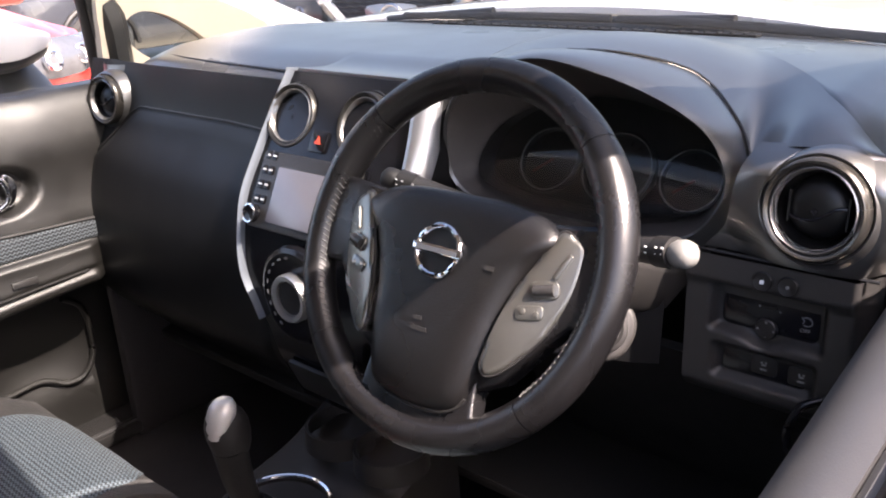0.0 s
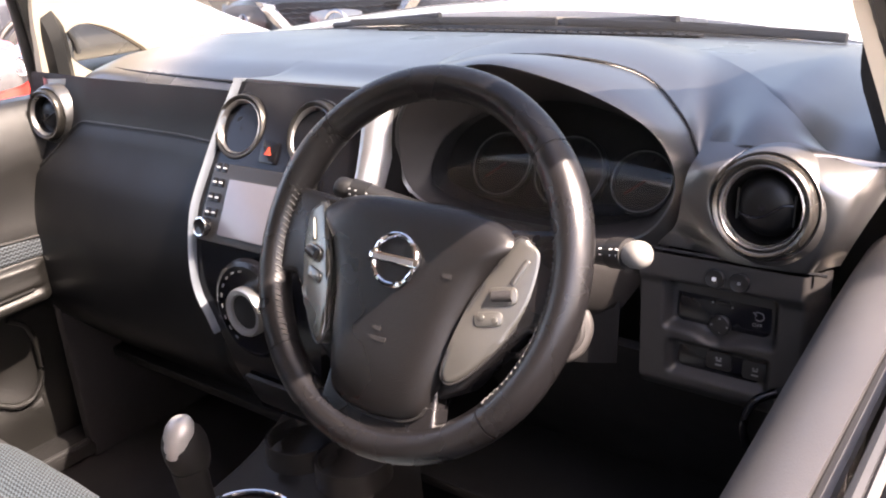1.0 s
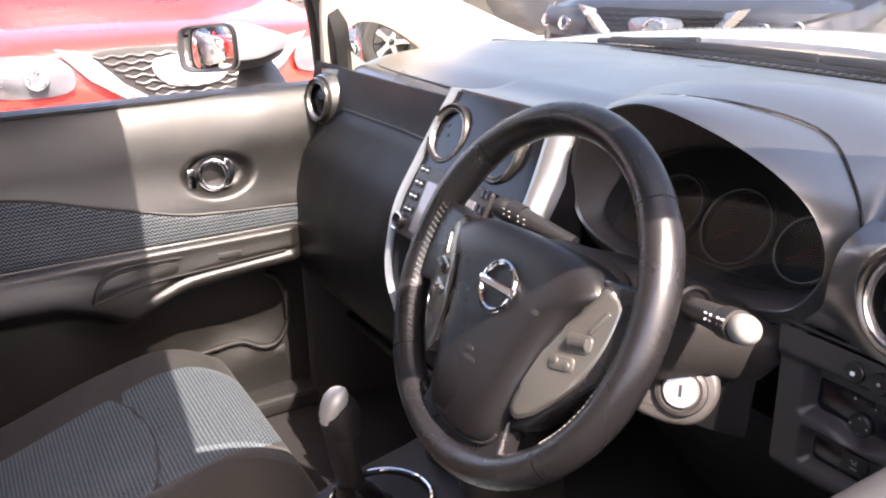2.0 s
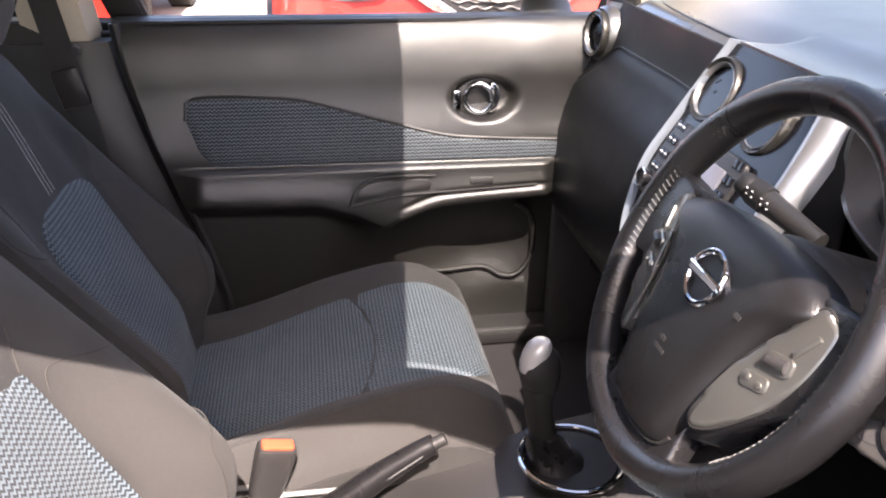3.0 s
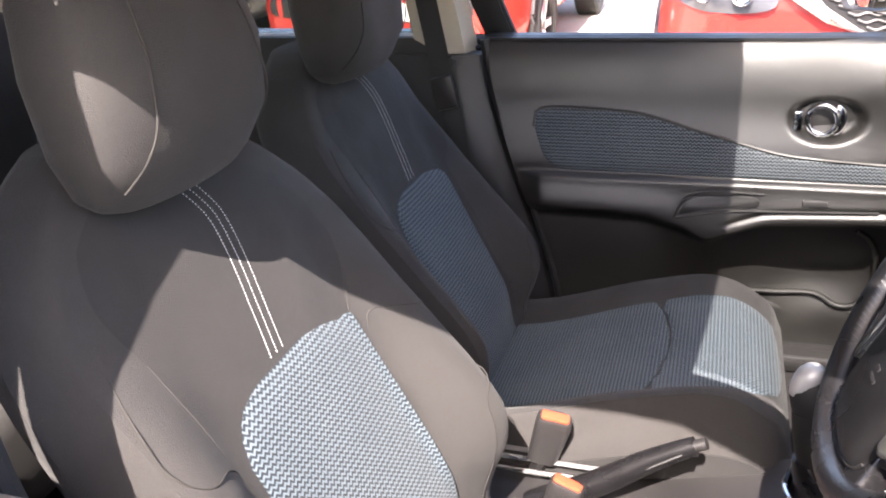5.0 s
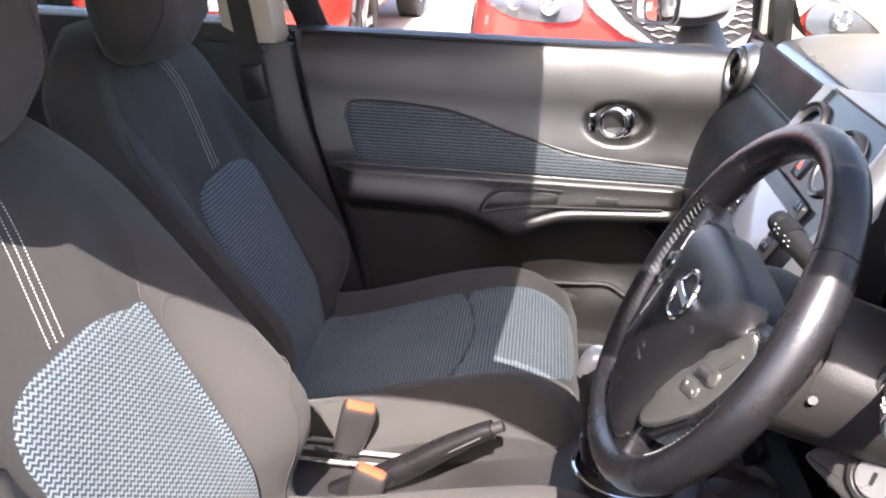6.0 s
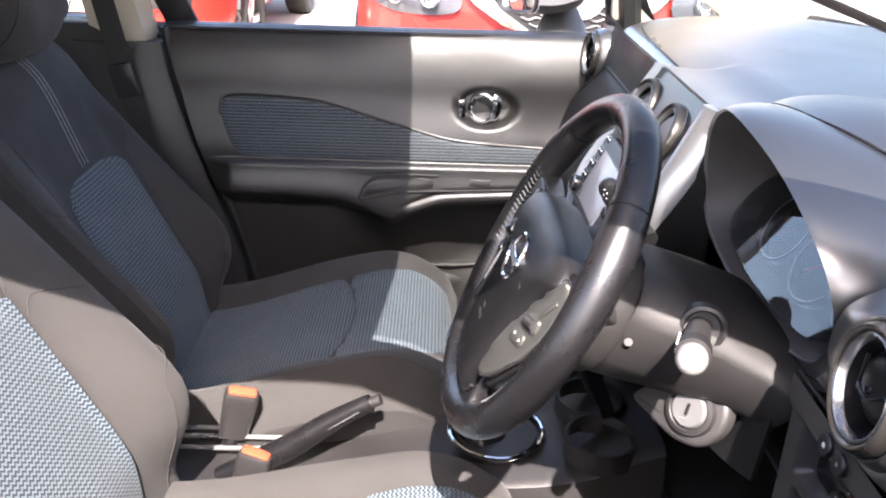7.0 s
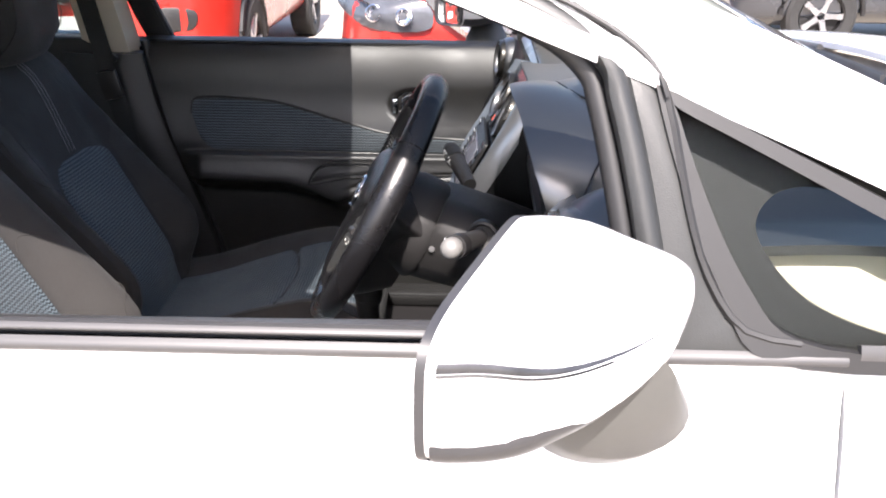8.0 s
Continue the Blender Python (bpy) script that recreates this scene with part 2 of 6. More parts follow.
DOORZIG = zigzag_cloth("door_cloth", (0.008, 0.011, 0.015), (0.095, 0.113, 0.128), row=0.0066, wave=0.0080, share=-0.15)
STITCH = matter("pale_thread", (0.34, 0.34, 0.35), 0.8)
DSTITCH = matter("grey_thread", (0.055, 0.055, 0.056), 0.6)
SEAMLINE = matter("seam_shadow_thread", (0.022, 0.02, 0.018), 0.9)
ROLL = matter("grey_door_top", (0.036, 0.035, 0.036), 0.42, spec=0.8, grain=0.1, grain_scale=800, cells=True)
CARPET = matter("black_carpet", (0.022, 0.019, 0.020), 1.0, grain=1.0, grain_scale=400, vary=0.3)
WHITE = matter("white_paint", (0.82, 0.82, 0.82), 0.22, coat=1.0, vary=0.015, scale=2)
RUBBER = matter("black_rubber", (0.015, 0.015, 0.016), 0.55)
MOULD = matter("grey_moulding", (0.05, 0.049, 0.050), 0.42, vary=0.08)
FOOT = matter("grey_mirror_foot", (0.065, 0.065, 0.062), 0.5, vary=0.05)
SASH = matter("dark_sash_panel", (0.020, 0.021, 0.021), 0.45, grain=0.3, grain_scale=800)
BEIGE = matter("cream_pillar_trim", (0.52, 0.47, 0.38), 0.7, grain=0.2, grain_scale=600, vary=0.05)
HEADLINE = matter("cream_headlining", (0.55, 0.51, 0.44), 0.95, grain=0.4, grain_scale=700)
BELT = matter("black_webbing", (0.02, 0.02, 0.02), 0.8, grain=0.5, grain_scale=900)
ORANGE = matter("orange_press", (0.36, 0.062, 0.026), 0.4, vary=0.06)
REDPL = matter("red_marking", (0.8, 0.08, 0.03), 0.4)
MARK = matter("white_marking", (0.75, 0.75, 0.75), 0.5)
DIMMARK = matter("dim_marking", (0.2, 0.2, 0.2), 0.5)
SCREEN = matter("grey_screen", (0.16, 0.16, 0.19), 0.16, vary=0.04)
LAMPBODY = matter("lamp_body", (0.10, 0.104, 0.115), 0.14, metal=0.4, vary=0.3, scale=14)
DIMNEEDLE = matter("unlit_needle", (0.08, 0.012, 0.008), 0.5)
VENTRING = matter("vent_ring", (0.36, 0.35, 0.34), 0.28, metal=0.85, vary=0.05)
RINGSATIN = matter("vent_ring_satin", (0.085, 0.080, 0.073), 0.28, metal=0.8, vary=0.06)
BEZEL = matter("mirror_bezel", (0.03, 0.03, 0.032), 0.5, vary=0.1)
INDICATOR = matter("indicator_lens", (0.055, 0.055, 0.058), 0.18, metal=0.5, vary=0.35, scale=60)
KNOBSIL = matter("knob_silver", (0.46, 0.46, 0.45), 0.3, metal=0.35, vary=0.05)
STALKW = matter("pale_stalk_end", (0.15, 0.147, 0.14), 0.45, vary=0.05)
SCREENGLASS = pane_glass("laminated_glass", (0.40, 0.415, 0.41))
QUARTERGLASS = pane_glass("quarter_glass", (0.8, 0.83, 0.82), 0.10)
DARKGLASS = pane_glass("shaded_glass", (0.5, 0.53, 0.52))
MIRROR = matter("mirror_silver", (0.85, 0.86, 0.87), 0.02, metal=1.0, vary=0.0)
RED = matter("red_paint", (0.36, 0.019, 0.012), 0.3, coat=0.5, vary=0.05, scale=2)
DARKCAR = matter("dark_grey_paint", (0.03, 0.033, 0.04), 0.25, coat=1.0, vary=0.1, scale=2)
SILVERCAR = matter("silver_paint", (0.10, 0.105, 0.115), 0.3, metal=0.4, coat=0.5, vary=0.06, scale=2)
TYRE = matter("tyre_rubber", (0.02, 0.02, 0.02), 0.8, grain=0.4, grain_scale=200)
ALLOY = matter("alloy_rim", (0.5, 0.5, 0.52), 0.3, metal=0.8)
GROUND = matter("pale_concrete", (0.38, 0.34, 0.285), 0.9, vary=0.2, scale=0.8, grain=0.6, grain_scale=60)


# ---- car shell ----
def xe(z):
    """Outer skin of the car's side: half width at a height."""
    return curve_at([(0.2, 0.80), (0.55, 0.835), (0.8, 0.82)], z) if z < 0.8 else (0.82 - 0.035 * sstep(0.8, 0.97, z) if z < 0.97 else 0.785 - 0.33 * (z - 0.97))


def side_plate(outline, out, thick, side, bevel=0.002):
    """A plate on the car's flank: an outline in y, z, laid on the skin, out proud of it."""
    bm = prism([(y, z) for y, z in outline], thick, bevel)
    for v in bm.verts:
        y, z, d = v.co
        v.co = (side * (xe(z) + out - thick + d), y, z)
    bmesh.ops.recalc_face_normals(bm, faces=bm.faces)
    return bm


def ring_plate(outer, inner, out, thick, side, where=xe):
    """A frame between two outlines of equal count in y, z."""
    rows = []
    for loop, d in ((outer, 0), (outer, thick), (inner, thick), (inner, 0), (outer, 0)):
        rows.append([(side * (where(z) + out - thick + d), y, z) for y, z in loop])
    bm = loft(rows, True, (False, False))
    bmesh.ops.remove_doubles(bm, verts=bm.verts, dist=1e-6)
    bmesh.ops.recalc_face_normals(bm, faces=bm.faces)
    return bm


def loop2(points, n=6):
    return [(p.x, p.y) for p in spline([(a, b, 0) for a, b in points], n, True)]


body = thing("car_body", (0, 0, 0.2), "white hatchback body shell with cream inner pillars", "car body", kind="structure")


def roof_z(x, y):
    return 1.49 - 0.06 * abs(x / 0.6) ** 2.2 - 0.05 * sstep(0.1, 0.5, y) - 0.03 * sstep(-0.6, -1.4, y)


ROOF_FRONT = 0.497
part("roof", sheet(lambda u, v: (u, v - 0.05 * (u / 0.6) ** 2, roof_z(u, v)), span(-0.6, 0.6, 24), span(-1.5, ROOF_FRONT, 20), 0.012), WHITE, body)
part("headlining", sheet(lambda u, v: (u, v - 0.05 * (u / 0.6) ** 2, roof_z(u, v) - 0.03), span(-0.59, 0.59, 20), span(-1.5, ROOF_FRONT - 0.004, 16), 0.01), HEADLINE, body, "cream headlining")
part("floor_pan", rbox(1.5, 3.2, 0.06, 0.01, pose(0, -0.1, 0.27)), CARPET, body, "black carpeted floor")
part("bulkhead", rbox(1.44, 0.03, 0.72, 0.01, pose(0, 1.2, 0.66)), DEEP, body)
part("rear_wall", rbox(1.4, 0.05, 0.75, 0.02, pose(0, -1.55, 0.65)), CARPET, body)


def screen(u, v):
    half = lerp(0.70, 0.56, v)
    bow = 0.10 * (u * u)
    return (u * half, lerp(1.42, ROOF_FRONT, v) - bow * lerp(1.2, 0.5, v), lerp(1.06, 1.437, v) + 0.03 * math.sin(math.pi * v) - 0.012 * u * u)


glass = part("windscreen", sheet(screen, span(-1, 1, 20), span(0, 1, 14)), SCREENGLASS, body, "clear curved windscreen")
part("windscreen_edge", tube([screen(u, 0.0) for u in span(-1, 1, 30)], 0.012, 8), RUBBER, body, "black rubber screen edge")
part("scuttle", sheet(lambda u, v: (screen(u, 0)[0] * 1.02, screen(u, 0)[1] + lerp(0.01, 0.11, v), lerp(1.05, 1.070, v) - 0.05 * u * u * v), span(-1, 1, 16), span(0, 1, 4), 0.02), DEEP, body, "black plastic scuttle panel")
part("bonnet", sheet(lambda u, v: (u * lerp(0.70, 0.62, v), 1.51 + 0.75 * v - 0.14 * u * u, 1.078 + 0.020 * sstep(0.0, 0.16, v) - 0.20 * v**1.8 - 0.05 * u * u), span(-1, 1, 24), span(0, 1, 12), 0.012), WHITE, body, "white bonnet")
for u0, u1 in ((-0.55, 0.10), (0.12, 0.80)):
    blade = part("wiper", tube([Vector(screen(u, 0.02)) + Vector((0, 0.012, 0.012)) for u in span(u0, u1, 16)], 0.0045, 8, flat=1.6), RUBBER, body, "black wiper blade")
    part("wiper_arm", tube([Vector(screen(lerp(u0, u1, 0.45), 0.02)) + Vector((0, 0.014, 0.022)), Vector(screen(lerp(u0, u1, 0.05) - 0.15, 0.0)) + Vector((0, 0.05, 0.012))], 0.006, 8), HARD, blade)
for side, word in ((1, "driver"), (-1, "passenger")):
    # outer A pillar: a white band from the wing up to the roof
    rows = []
    for k in range(25):
        s = k / 24
        y = lerp(0.30, 1.46, s)
        top = 1.462 - 0.40 * max(0.0, (y - 0.34)) ** 1.0 * 0.92 - 0.02 * sstep(0.9, 1.46, y)
        z0, z1 = top - 0.062, top + 0.012
        rows.append([(side * (xe(z0) + 0.002), y, z0), (side * (xe(z0) + 0.006), y, z0 + 0.012), (side * (xe(z1) + 0.0), y, z1 - 0.012), (side * (xe(z1) - 0.03), y + 0.01, z1 + 0.004), (side * (xe(z1) - 0.055), y + 0.012, z1 - 0.01), (side * (xe(z0) - 0.05), y, z0 - 0.0)])
    part("outer_pillar", loft(rows), WHITE, body, "white windscreen pillar")
    # cream inner pillar panel with the small quarter opening
    hole = loop2([(1.008, 1.062), (1.028, 1.100), (1.09, 1.096), (1.20, 1.04), (1.185, 0.972), (1.068, 1.000)] if side > 0 else [(0.928, 1.084), (0.958, 1.120), (1.03, 1.104), (1.122, 1.042), (1.085, 1.022), (0.995, 1.026)], 8)
    n = len(hole)
    border = loop2([(0.88, 1.10), (0.89, 1.235), (1.0, 1.185), (1.34, 1.03), (1.30, 0.93), (0.95, 0.94)], 8)
    part("inner_pillar", ring_plate(border, hole, 0.0, 0.02, side, lambda z: 0.735 - 0.34 * (z - 1.0)), BEIGE, body, "cream inner pillar trim")
    part("lower_pillar_panel", sheet(lambda u, v: (side * (lerp(0.722, 0.690, v) + 0.006 * math.sin(math.pi * v)), u, lerp(0.955, (1.040 if side > 0 else 1.014) - 0.025 * sstep(1.1, 1.25, u), v)), span(0.985, 1.25, 12), span(0, 1, 8), 0.0), BEIGE, body, "cream lower pillar panel")
    part("pillar_backing", ring_plate(border, hole, 0.006, 0.004, side, lambda z: 0.735 - 0.34 * (z - 1.0)), DEEP, body, "black back of the pillar trim")
    rows = []
    for k in range(13):
        y = lerp(0.40, 0.93, k / 12)
        z = 1.455 - 0.40 * (y - 0.34) * 0.92 - 0.045
        rows.append([(side * (xe(z) - a), y, z + b) for a, b in ((0.03, -0.005), (0.045, -0.012), (0.065, 0.0), (0.065, 0.025), (0.03, 0.03))])
    part("upper_pillar_trim", loft(rows), SASH, body, "dark upper pillar trim")
    # shut line of the door frame against the pillar
    part("shut_line", tube(spline([(side * (xe(z) + 0.0075), y, z) for y, z in ((0.74, 1.290), (0.80, 1.270), (0.85, 1.248), (0.885, 1.226), (0.905, 1.205), (0.913, 1.186))], 6), 0.0028, 6), RUBBER, body, "dark shut line")
    # quarter light
    outer = loop2([(0.905, 1.19), (0.93, 1.185), (1.12, 1.098), (1.38, 0.975), (1.36, 0.966), (1.04, 0.964), (0.965, 1.03)], 6)
    inner = loop2([(0.925, 1.168), (0.94, 1.168), (1.12, 1.082), (1.32, 0.985), (1.30, 0.98), (1.06, 0.982), (0.985, 1.04)], 6)
    quarter = part("quarter_window", ring_plate(outer, inner, 0.004, 0.014, side), RUBBER, body, "black-framed quarter window")
    pane = part("pane", side_plate(inner, -0.004, 0.002, side, 0), QUARTERGLASS, quarter)
    pane.visible_shadow = False
    # wing, sill moulding in front of the door, rocker, B pillar
    part("wing", sheet(lambda u, v: (side * (xe(v) - 0.03 * sstep(0.93, 0.99, v)), u, v), span(1.085, 2.2, 14), span(0.35, 0.961, 14), 0.01), WHITE, body, "white front wing")
    part("belt_strip", sheet(lambda u, v: (side * (xe(0.975) + 0.004 * math.sin(math.pi * v)), u, lerp(0.962, 0.986, v)), span(1.09, 1.35, 6), span(0, 1, 6), 0.008), MOULD, body)
    part("rocker", rbox(0.06, 2.2, 0.16, 0.02, pose(side * 0.785, 0.0, 0.29)), WHITE, body)
    part("rear_side", sheet(lambda u, v: (side * xe(v), u, v), span(-1.6, -0.16, 14), span(0.25, 1.0, 12), 0.02), WHITE, body, "white rear door skin")
    part("rear_door_trim", sheet(lambda u, v: (side * (0.70 - 0.03 * sstep(0.7, 0.6, v)), u, v), span(-1.5, -0.17, 10), span(0.3, 1.0, 10), 0.02), HARD, body, "dark grey rear door trim")
    rear = part("rear_window", side_plate([(-1.0, 1.0), (-0.20, 1.0), (-0.20, 1.40), (-0.95, 1.38)], -0.01, 0.004, side, 0), DARKGLASS, body, "tinted rear side window")
    rear.visible_shadow = False
    rows = []
    for k in range(9):
        z = lerp(0.96, 1.43, k / 8)
        c, w = lerp(-0.15, -0.175, k / 8), lerp(0.07, 0.055, k / 8)
        xi, xo = xe(z) - 0.075, xe(z) - 0.02
        rows.append([(side * xo, c - w, z), (side * xi, c - w * 0.8, z), (side * (xi - 0.008), c, z), (side * xi, c + w * 0.8, z), (side * xo, c + w, z)])
    part("centre_pillar_trim", loft(rows), BEIGE, body, "cream centre pillar trim")
    part("centre_pillar_skin", sheet(lambda u, v: (side * (xe(v) + 0.001), u, v), span(-0.24, -0.105, 4), span(0.98, 1.43, 6), 0.012), RUBBER, body, "black outer centre pillar")
    part("lower_pillar_trim", loft([[(side * (0.655 + 0.025 * sstep(0.7, 1, z) + e), -0.045 + 0.17 * sstep(1.02, 0.30, z) ** 0.9 + d, z) for d, e in ((-0.22, 0.02), (-0.17, 0.0), (-0.06, 0.0), (-0.02, 0.02), (-0.005, 0.06), (-0.22, 0.06))] for z in span(0.3, 0.965, 12)]), HARD, body, "dark grey lower pillar trim")
    part("kick_panel", rbox(0.03, 0.42, 0.52, 0.01, pose(side * 0.652, 0.995, 0.52)), CARPET, body, "dark footwell side panel")
    part("door_seal", tube([(side * 0.688, -0.045 + 0.17 * sstep(1.02, 0.30, z) ** 0.9, z) for z in span(0.33, 1.0, 12)], 0.011, 8), RUBBER, body, "black door seal")
    part("sill_plate", rbox(0.116, 1.5, 0.030, 0.006, pose(side * 0.696, 0.15, 0.320)), HARD, body, "dark door sill plate")
    part("sill_strip", rbox(0.011, 1.5, 0.008, 0.003, pose(side * 0.648, 0.15, 0.336)), MOULD, body, "grey strip on the sill plate")
    part("roof_rail", tube([(side * 0.595, y, 1.418 - 0.05 * sstep(0.1, 0.5, y)) for y in span(-1.4, 0.36, 14)], 0.03, 10), WHITE, body)
    part("tail_pillar", loft([[(side * (xe(z) - a), -1.05 - b - 0.2 * (z - 1), z) for a, b in ((0, 0), (0.05, 0), (0.05, 0.5), (0, 0.5))] for z in span(0.98, 1.43, 6)]), BEIGE, body, "cream rear pillar")


def seat_belt(side):
    b = thing("seat_belt", (side * 0.65, -0.14, 0.95), "black seat belt webbing hanging down the centre pillar", "seat belt", "seat belts")
    back = -0.16 if side > 0 else 0.0
    way = spline([(side * 0.585, -0.175, 1.33), (side * 0.615, -0.15 + back, 1.12), (side * 0.628, -0.125 + back, 0.95), (side * 0.632, -0.10 + back, 0.80), (side * 0.635, -0.06 + back, 0.50), (side * 0.64, -0.03 + back, 0.36)], 8)
    part("webbing", loft([[p + Vector((0, -0.023, 0)), p + Vector((-side * 0.002, 0, 0)), p + Vector((0, 0.023, 0)), p + Vector((side * 0.002, 0, 0))] for p in way]), BELT, b, "black webbing")
    part("tongue", rbox(0.014, 0.05, 0.07, 0.005, Matrix.Translation((side * 0.622, -0.118 + back, 0.90)) @ pose(0, 0, 0, 12)), HARD, b, "black belt tongue")
    part("stop_button", lathe([(0.008, -0.006), (0.008, 0.006), (0, 0.007)], facing((side * 0.624, -0.10 + back, 0.965), (-side, 0, 0)), 14), HARD, b)
    return b


seat_belt(1)
seat_belt(-1)
rear_glass = part("rear_screen", sheet(lambda u, v: (u, -1.55 + 0.08 * v, lerp(1.03, 1.42, v)), span(-0.6, 0.6, 8), span(0, 1, 4)), DARKGLASS, body, "tinted rear screen")
rear_glass.visible_shadow = False

bench = thing("rear_bench", (0, -1.0, 0.3), "dark cloth rear bench seat with upright back", "rear seat")
part("seat", rbox(1.28, 0.5, 0.24, 0.06, pose(0, -0.92, 0.42), 4), CLOTH, bench)
part("backrest", rbox(1.28, 0.16, 0.62, 0.06, pose(0, -1.28, 0.78, -14), 4), CLOTH, bench)


# ---- doors ----
def door_top(side, word):
    """The outside of a front door: skin, belt moulding, window frame and sash."""
    door = thing(word + "_door", (side * 0.75, 0.4, 0.3), "closed white car door with its window wound down" if side > 0 else "closed car door with olive-grey trim and patterned cloth insert", "car door")
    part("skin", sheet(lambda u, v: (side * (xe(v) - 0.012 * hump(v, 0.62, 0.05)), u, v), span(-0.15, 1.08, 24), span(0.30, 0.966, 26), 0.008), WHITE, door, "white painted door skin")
    for z0, z1, bulge in ((0.962, 0.978, 0.006), (0.979, 0.988, 0.004)):
        part("belt_moulding", sheet(lambda u, v: (side * (xe(0.975) + bulge * math.sin(math.pi * v) - (0.006 if z0 > 0.97 else 0)), u, lerp(z0, z1, v)), span(-0.15, 1.08 if z0 < 0.97 else 0.89, 12), span(0, 1, 8), 0.008), MOULD, door, "grey belt moulding")
    part("outer_seal", tube([(side * 0.772, y, 0.984) for y in span(-0.12, 0.87, 8)], 0.0045, 8, flat=1.2), RUBBER, door)
    part("inner_seal", tube([(side * 0.756, y, 0.968) for y in span(-0.12, 0.87, 8)], 0.005, 8, flat=1.2), RUBBER, door)
    # frame: front upright and the sloping top
    def frame_line(out, grow):
        pts = [(0.896 + grow, 0.985), (0.876 + grow, 1.09), (0.857 + grow * 0.95, 1.17), (0.843 + grow * 0.8, 1.202 + grow * 0.5), (0.80 + grow * 0.4, 1.232 + grow * 0.8), (0.70, 1.270 + grow), (0.5, 1.340 + grow), (0.25, 1.362 + grow), (-0.07, 1.362 + grow)]
        return [(side * (xe(q.y) + out), q.x, q.y) for q in spline([(a, b, 0) for a, b in pts], 6)]
    part("window_rubber", tube(frame_line(-0.022, 0.004), 0.011, 10), RUBBER, door, "black window channel rubber")
    part("window_channel", tube(frame_line(-0.006, 0.024), 0.014, 10, flat=0.8), SASH, door, "grey window frame")
    part("upper_frame", loft([[(x - side * 0.004, y, z + 0.006), (x + side * 0.004, y + 0.004, z + 0.012), (x - side * 0.012, y + 0.01, z + 0.044), (x - side * 0.035, y + 0.01, z + 0.044), (x - side * 0.028, y, z - 0.028)] for x, y, z in frame_line(0.0, 0.030)[23:]]), WHITE, door, "white upper door frame")
    rows = []
    for x, y, z in frame_line(0.0, 0.028)[:28]:
        deep = lerp(0.055, 0.080, sstep(1.18, 1.09, z))
        rows.append([(x - side * a, y + b * 0.7, z + b * 0.35) for a, b in ((0.014, -0.026), (0.040, -0.030), (deep - 0.004, -0.006), (deep, 0.024), (deep - 0.012, 0.044), (0.014, 0.040))])
    part("inner_frame", loft(rows), SASH, door, "dark inner window frame")
    upright = [(0.004, 0.985), (-0.020, 1.06), (-0.040, 1.14), (-0.052, 1.22), (-0.062, 1.33), (-0.068, 1.40)]
    part("rear_upright", loft([[(side * (xe(z) - a), y + b, z) for a, b in ((0.0, -0.004), (0.002, -0.055), (0.028, -0.06), (0.034, -0.02), (0.026, 0.0))] for y, z in upright]), RUBBER, door, "black rear window upright")
    part("rear_channel", tube([(side * (xe(z) - 0.014), y, z) for y, z in upright], 0.009, 8), RUBBER, door)
    part("sash_panel", side_plate([(0.924, 0.972), (0.908, 1.06), (0.888, 1.16), (0.872, 1.212), (0.897, 1.200), (0.909, 1.186), (0.924, 1.14), (0.950, 1.055), (0.978, 1.003), (1.028, 0.972)], 0.0, 0.02, side, 0.004), SASH, door, "dark grey sash panel")
    part("shut_seal", tube([(side * (xe(z) + 0.002), y, z) for y, z in loop2([(0.83, 1.258), (0.89, 1.215), (0.914, 1.185), (0.935, 1.10), (0.955, 1.04), (0.99, 0.995), (1.05, 0.985), (0.99, 0.993), (0.955, 1.038), (0.935, 1.098), (0.912, 1.183), (0.888, 1.213)], 3)[:18]], 0.004, 6), RUBBER, door)
    return door


driver_door = door_top(1, "driver")
def inner_roll(u, v):
    """Top of the driver's door trim: a rolled shoulder, then the drop to the armrest."""
    a = min(1.0, v / 0.35) * math.pi / 2
    wide = lerp(0.040, 0.058, sstep(0.3, 0.9, u))
    down = max(0.0, v - 0.35) * 0.75
    return (0.752 - wide * math.sin(a) - 0.05 * sstep(0.1, 0.3, down), u, 0.966 - 0.045 * (1 - math.cos(a)) - down)


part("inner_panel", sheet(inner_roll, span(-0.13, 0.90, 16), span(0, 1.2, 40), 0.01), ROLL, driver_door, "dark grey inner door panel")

passenger_door = door_top(-1, "passenger")


def insert_top(y):
    return curve_at([(0.05, 0.866), (0.12, 0.870), (0.25, 0.864), (0.43, 0.821), (0.58, 0.787), (0.80, 0.774)], y)


def crest(y):
    """Height of the armrest's edge: level, a dip at the pull, then rising to the front."""
    return curve_at([(0.05, 0.674), (0.29, 0.669), (0.37, 0.645), (0.43, 0.618), (0.47, 0.634), (0.55, 0.660), (0.74, 0.672)], y)


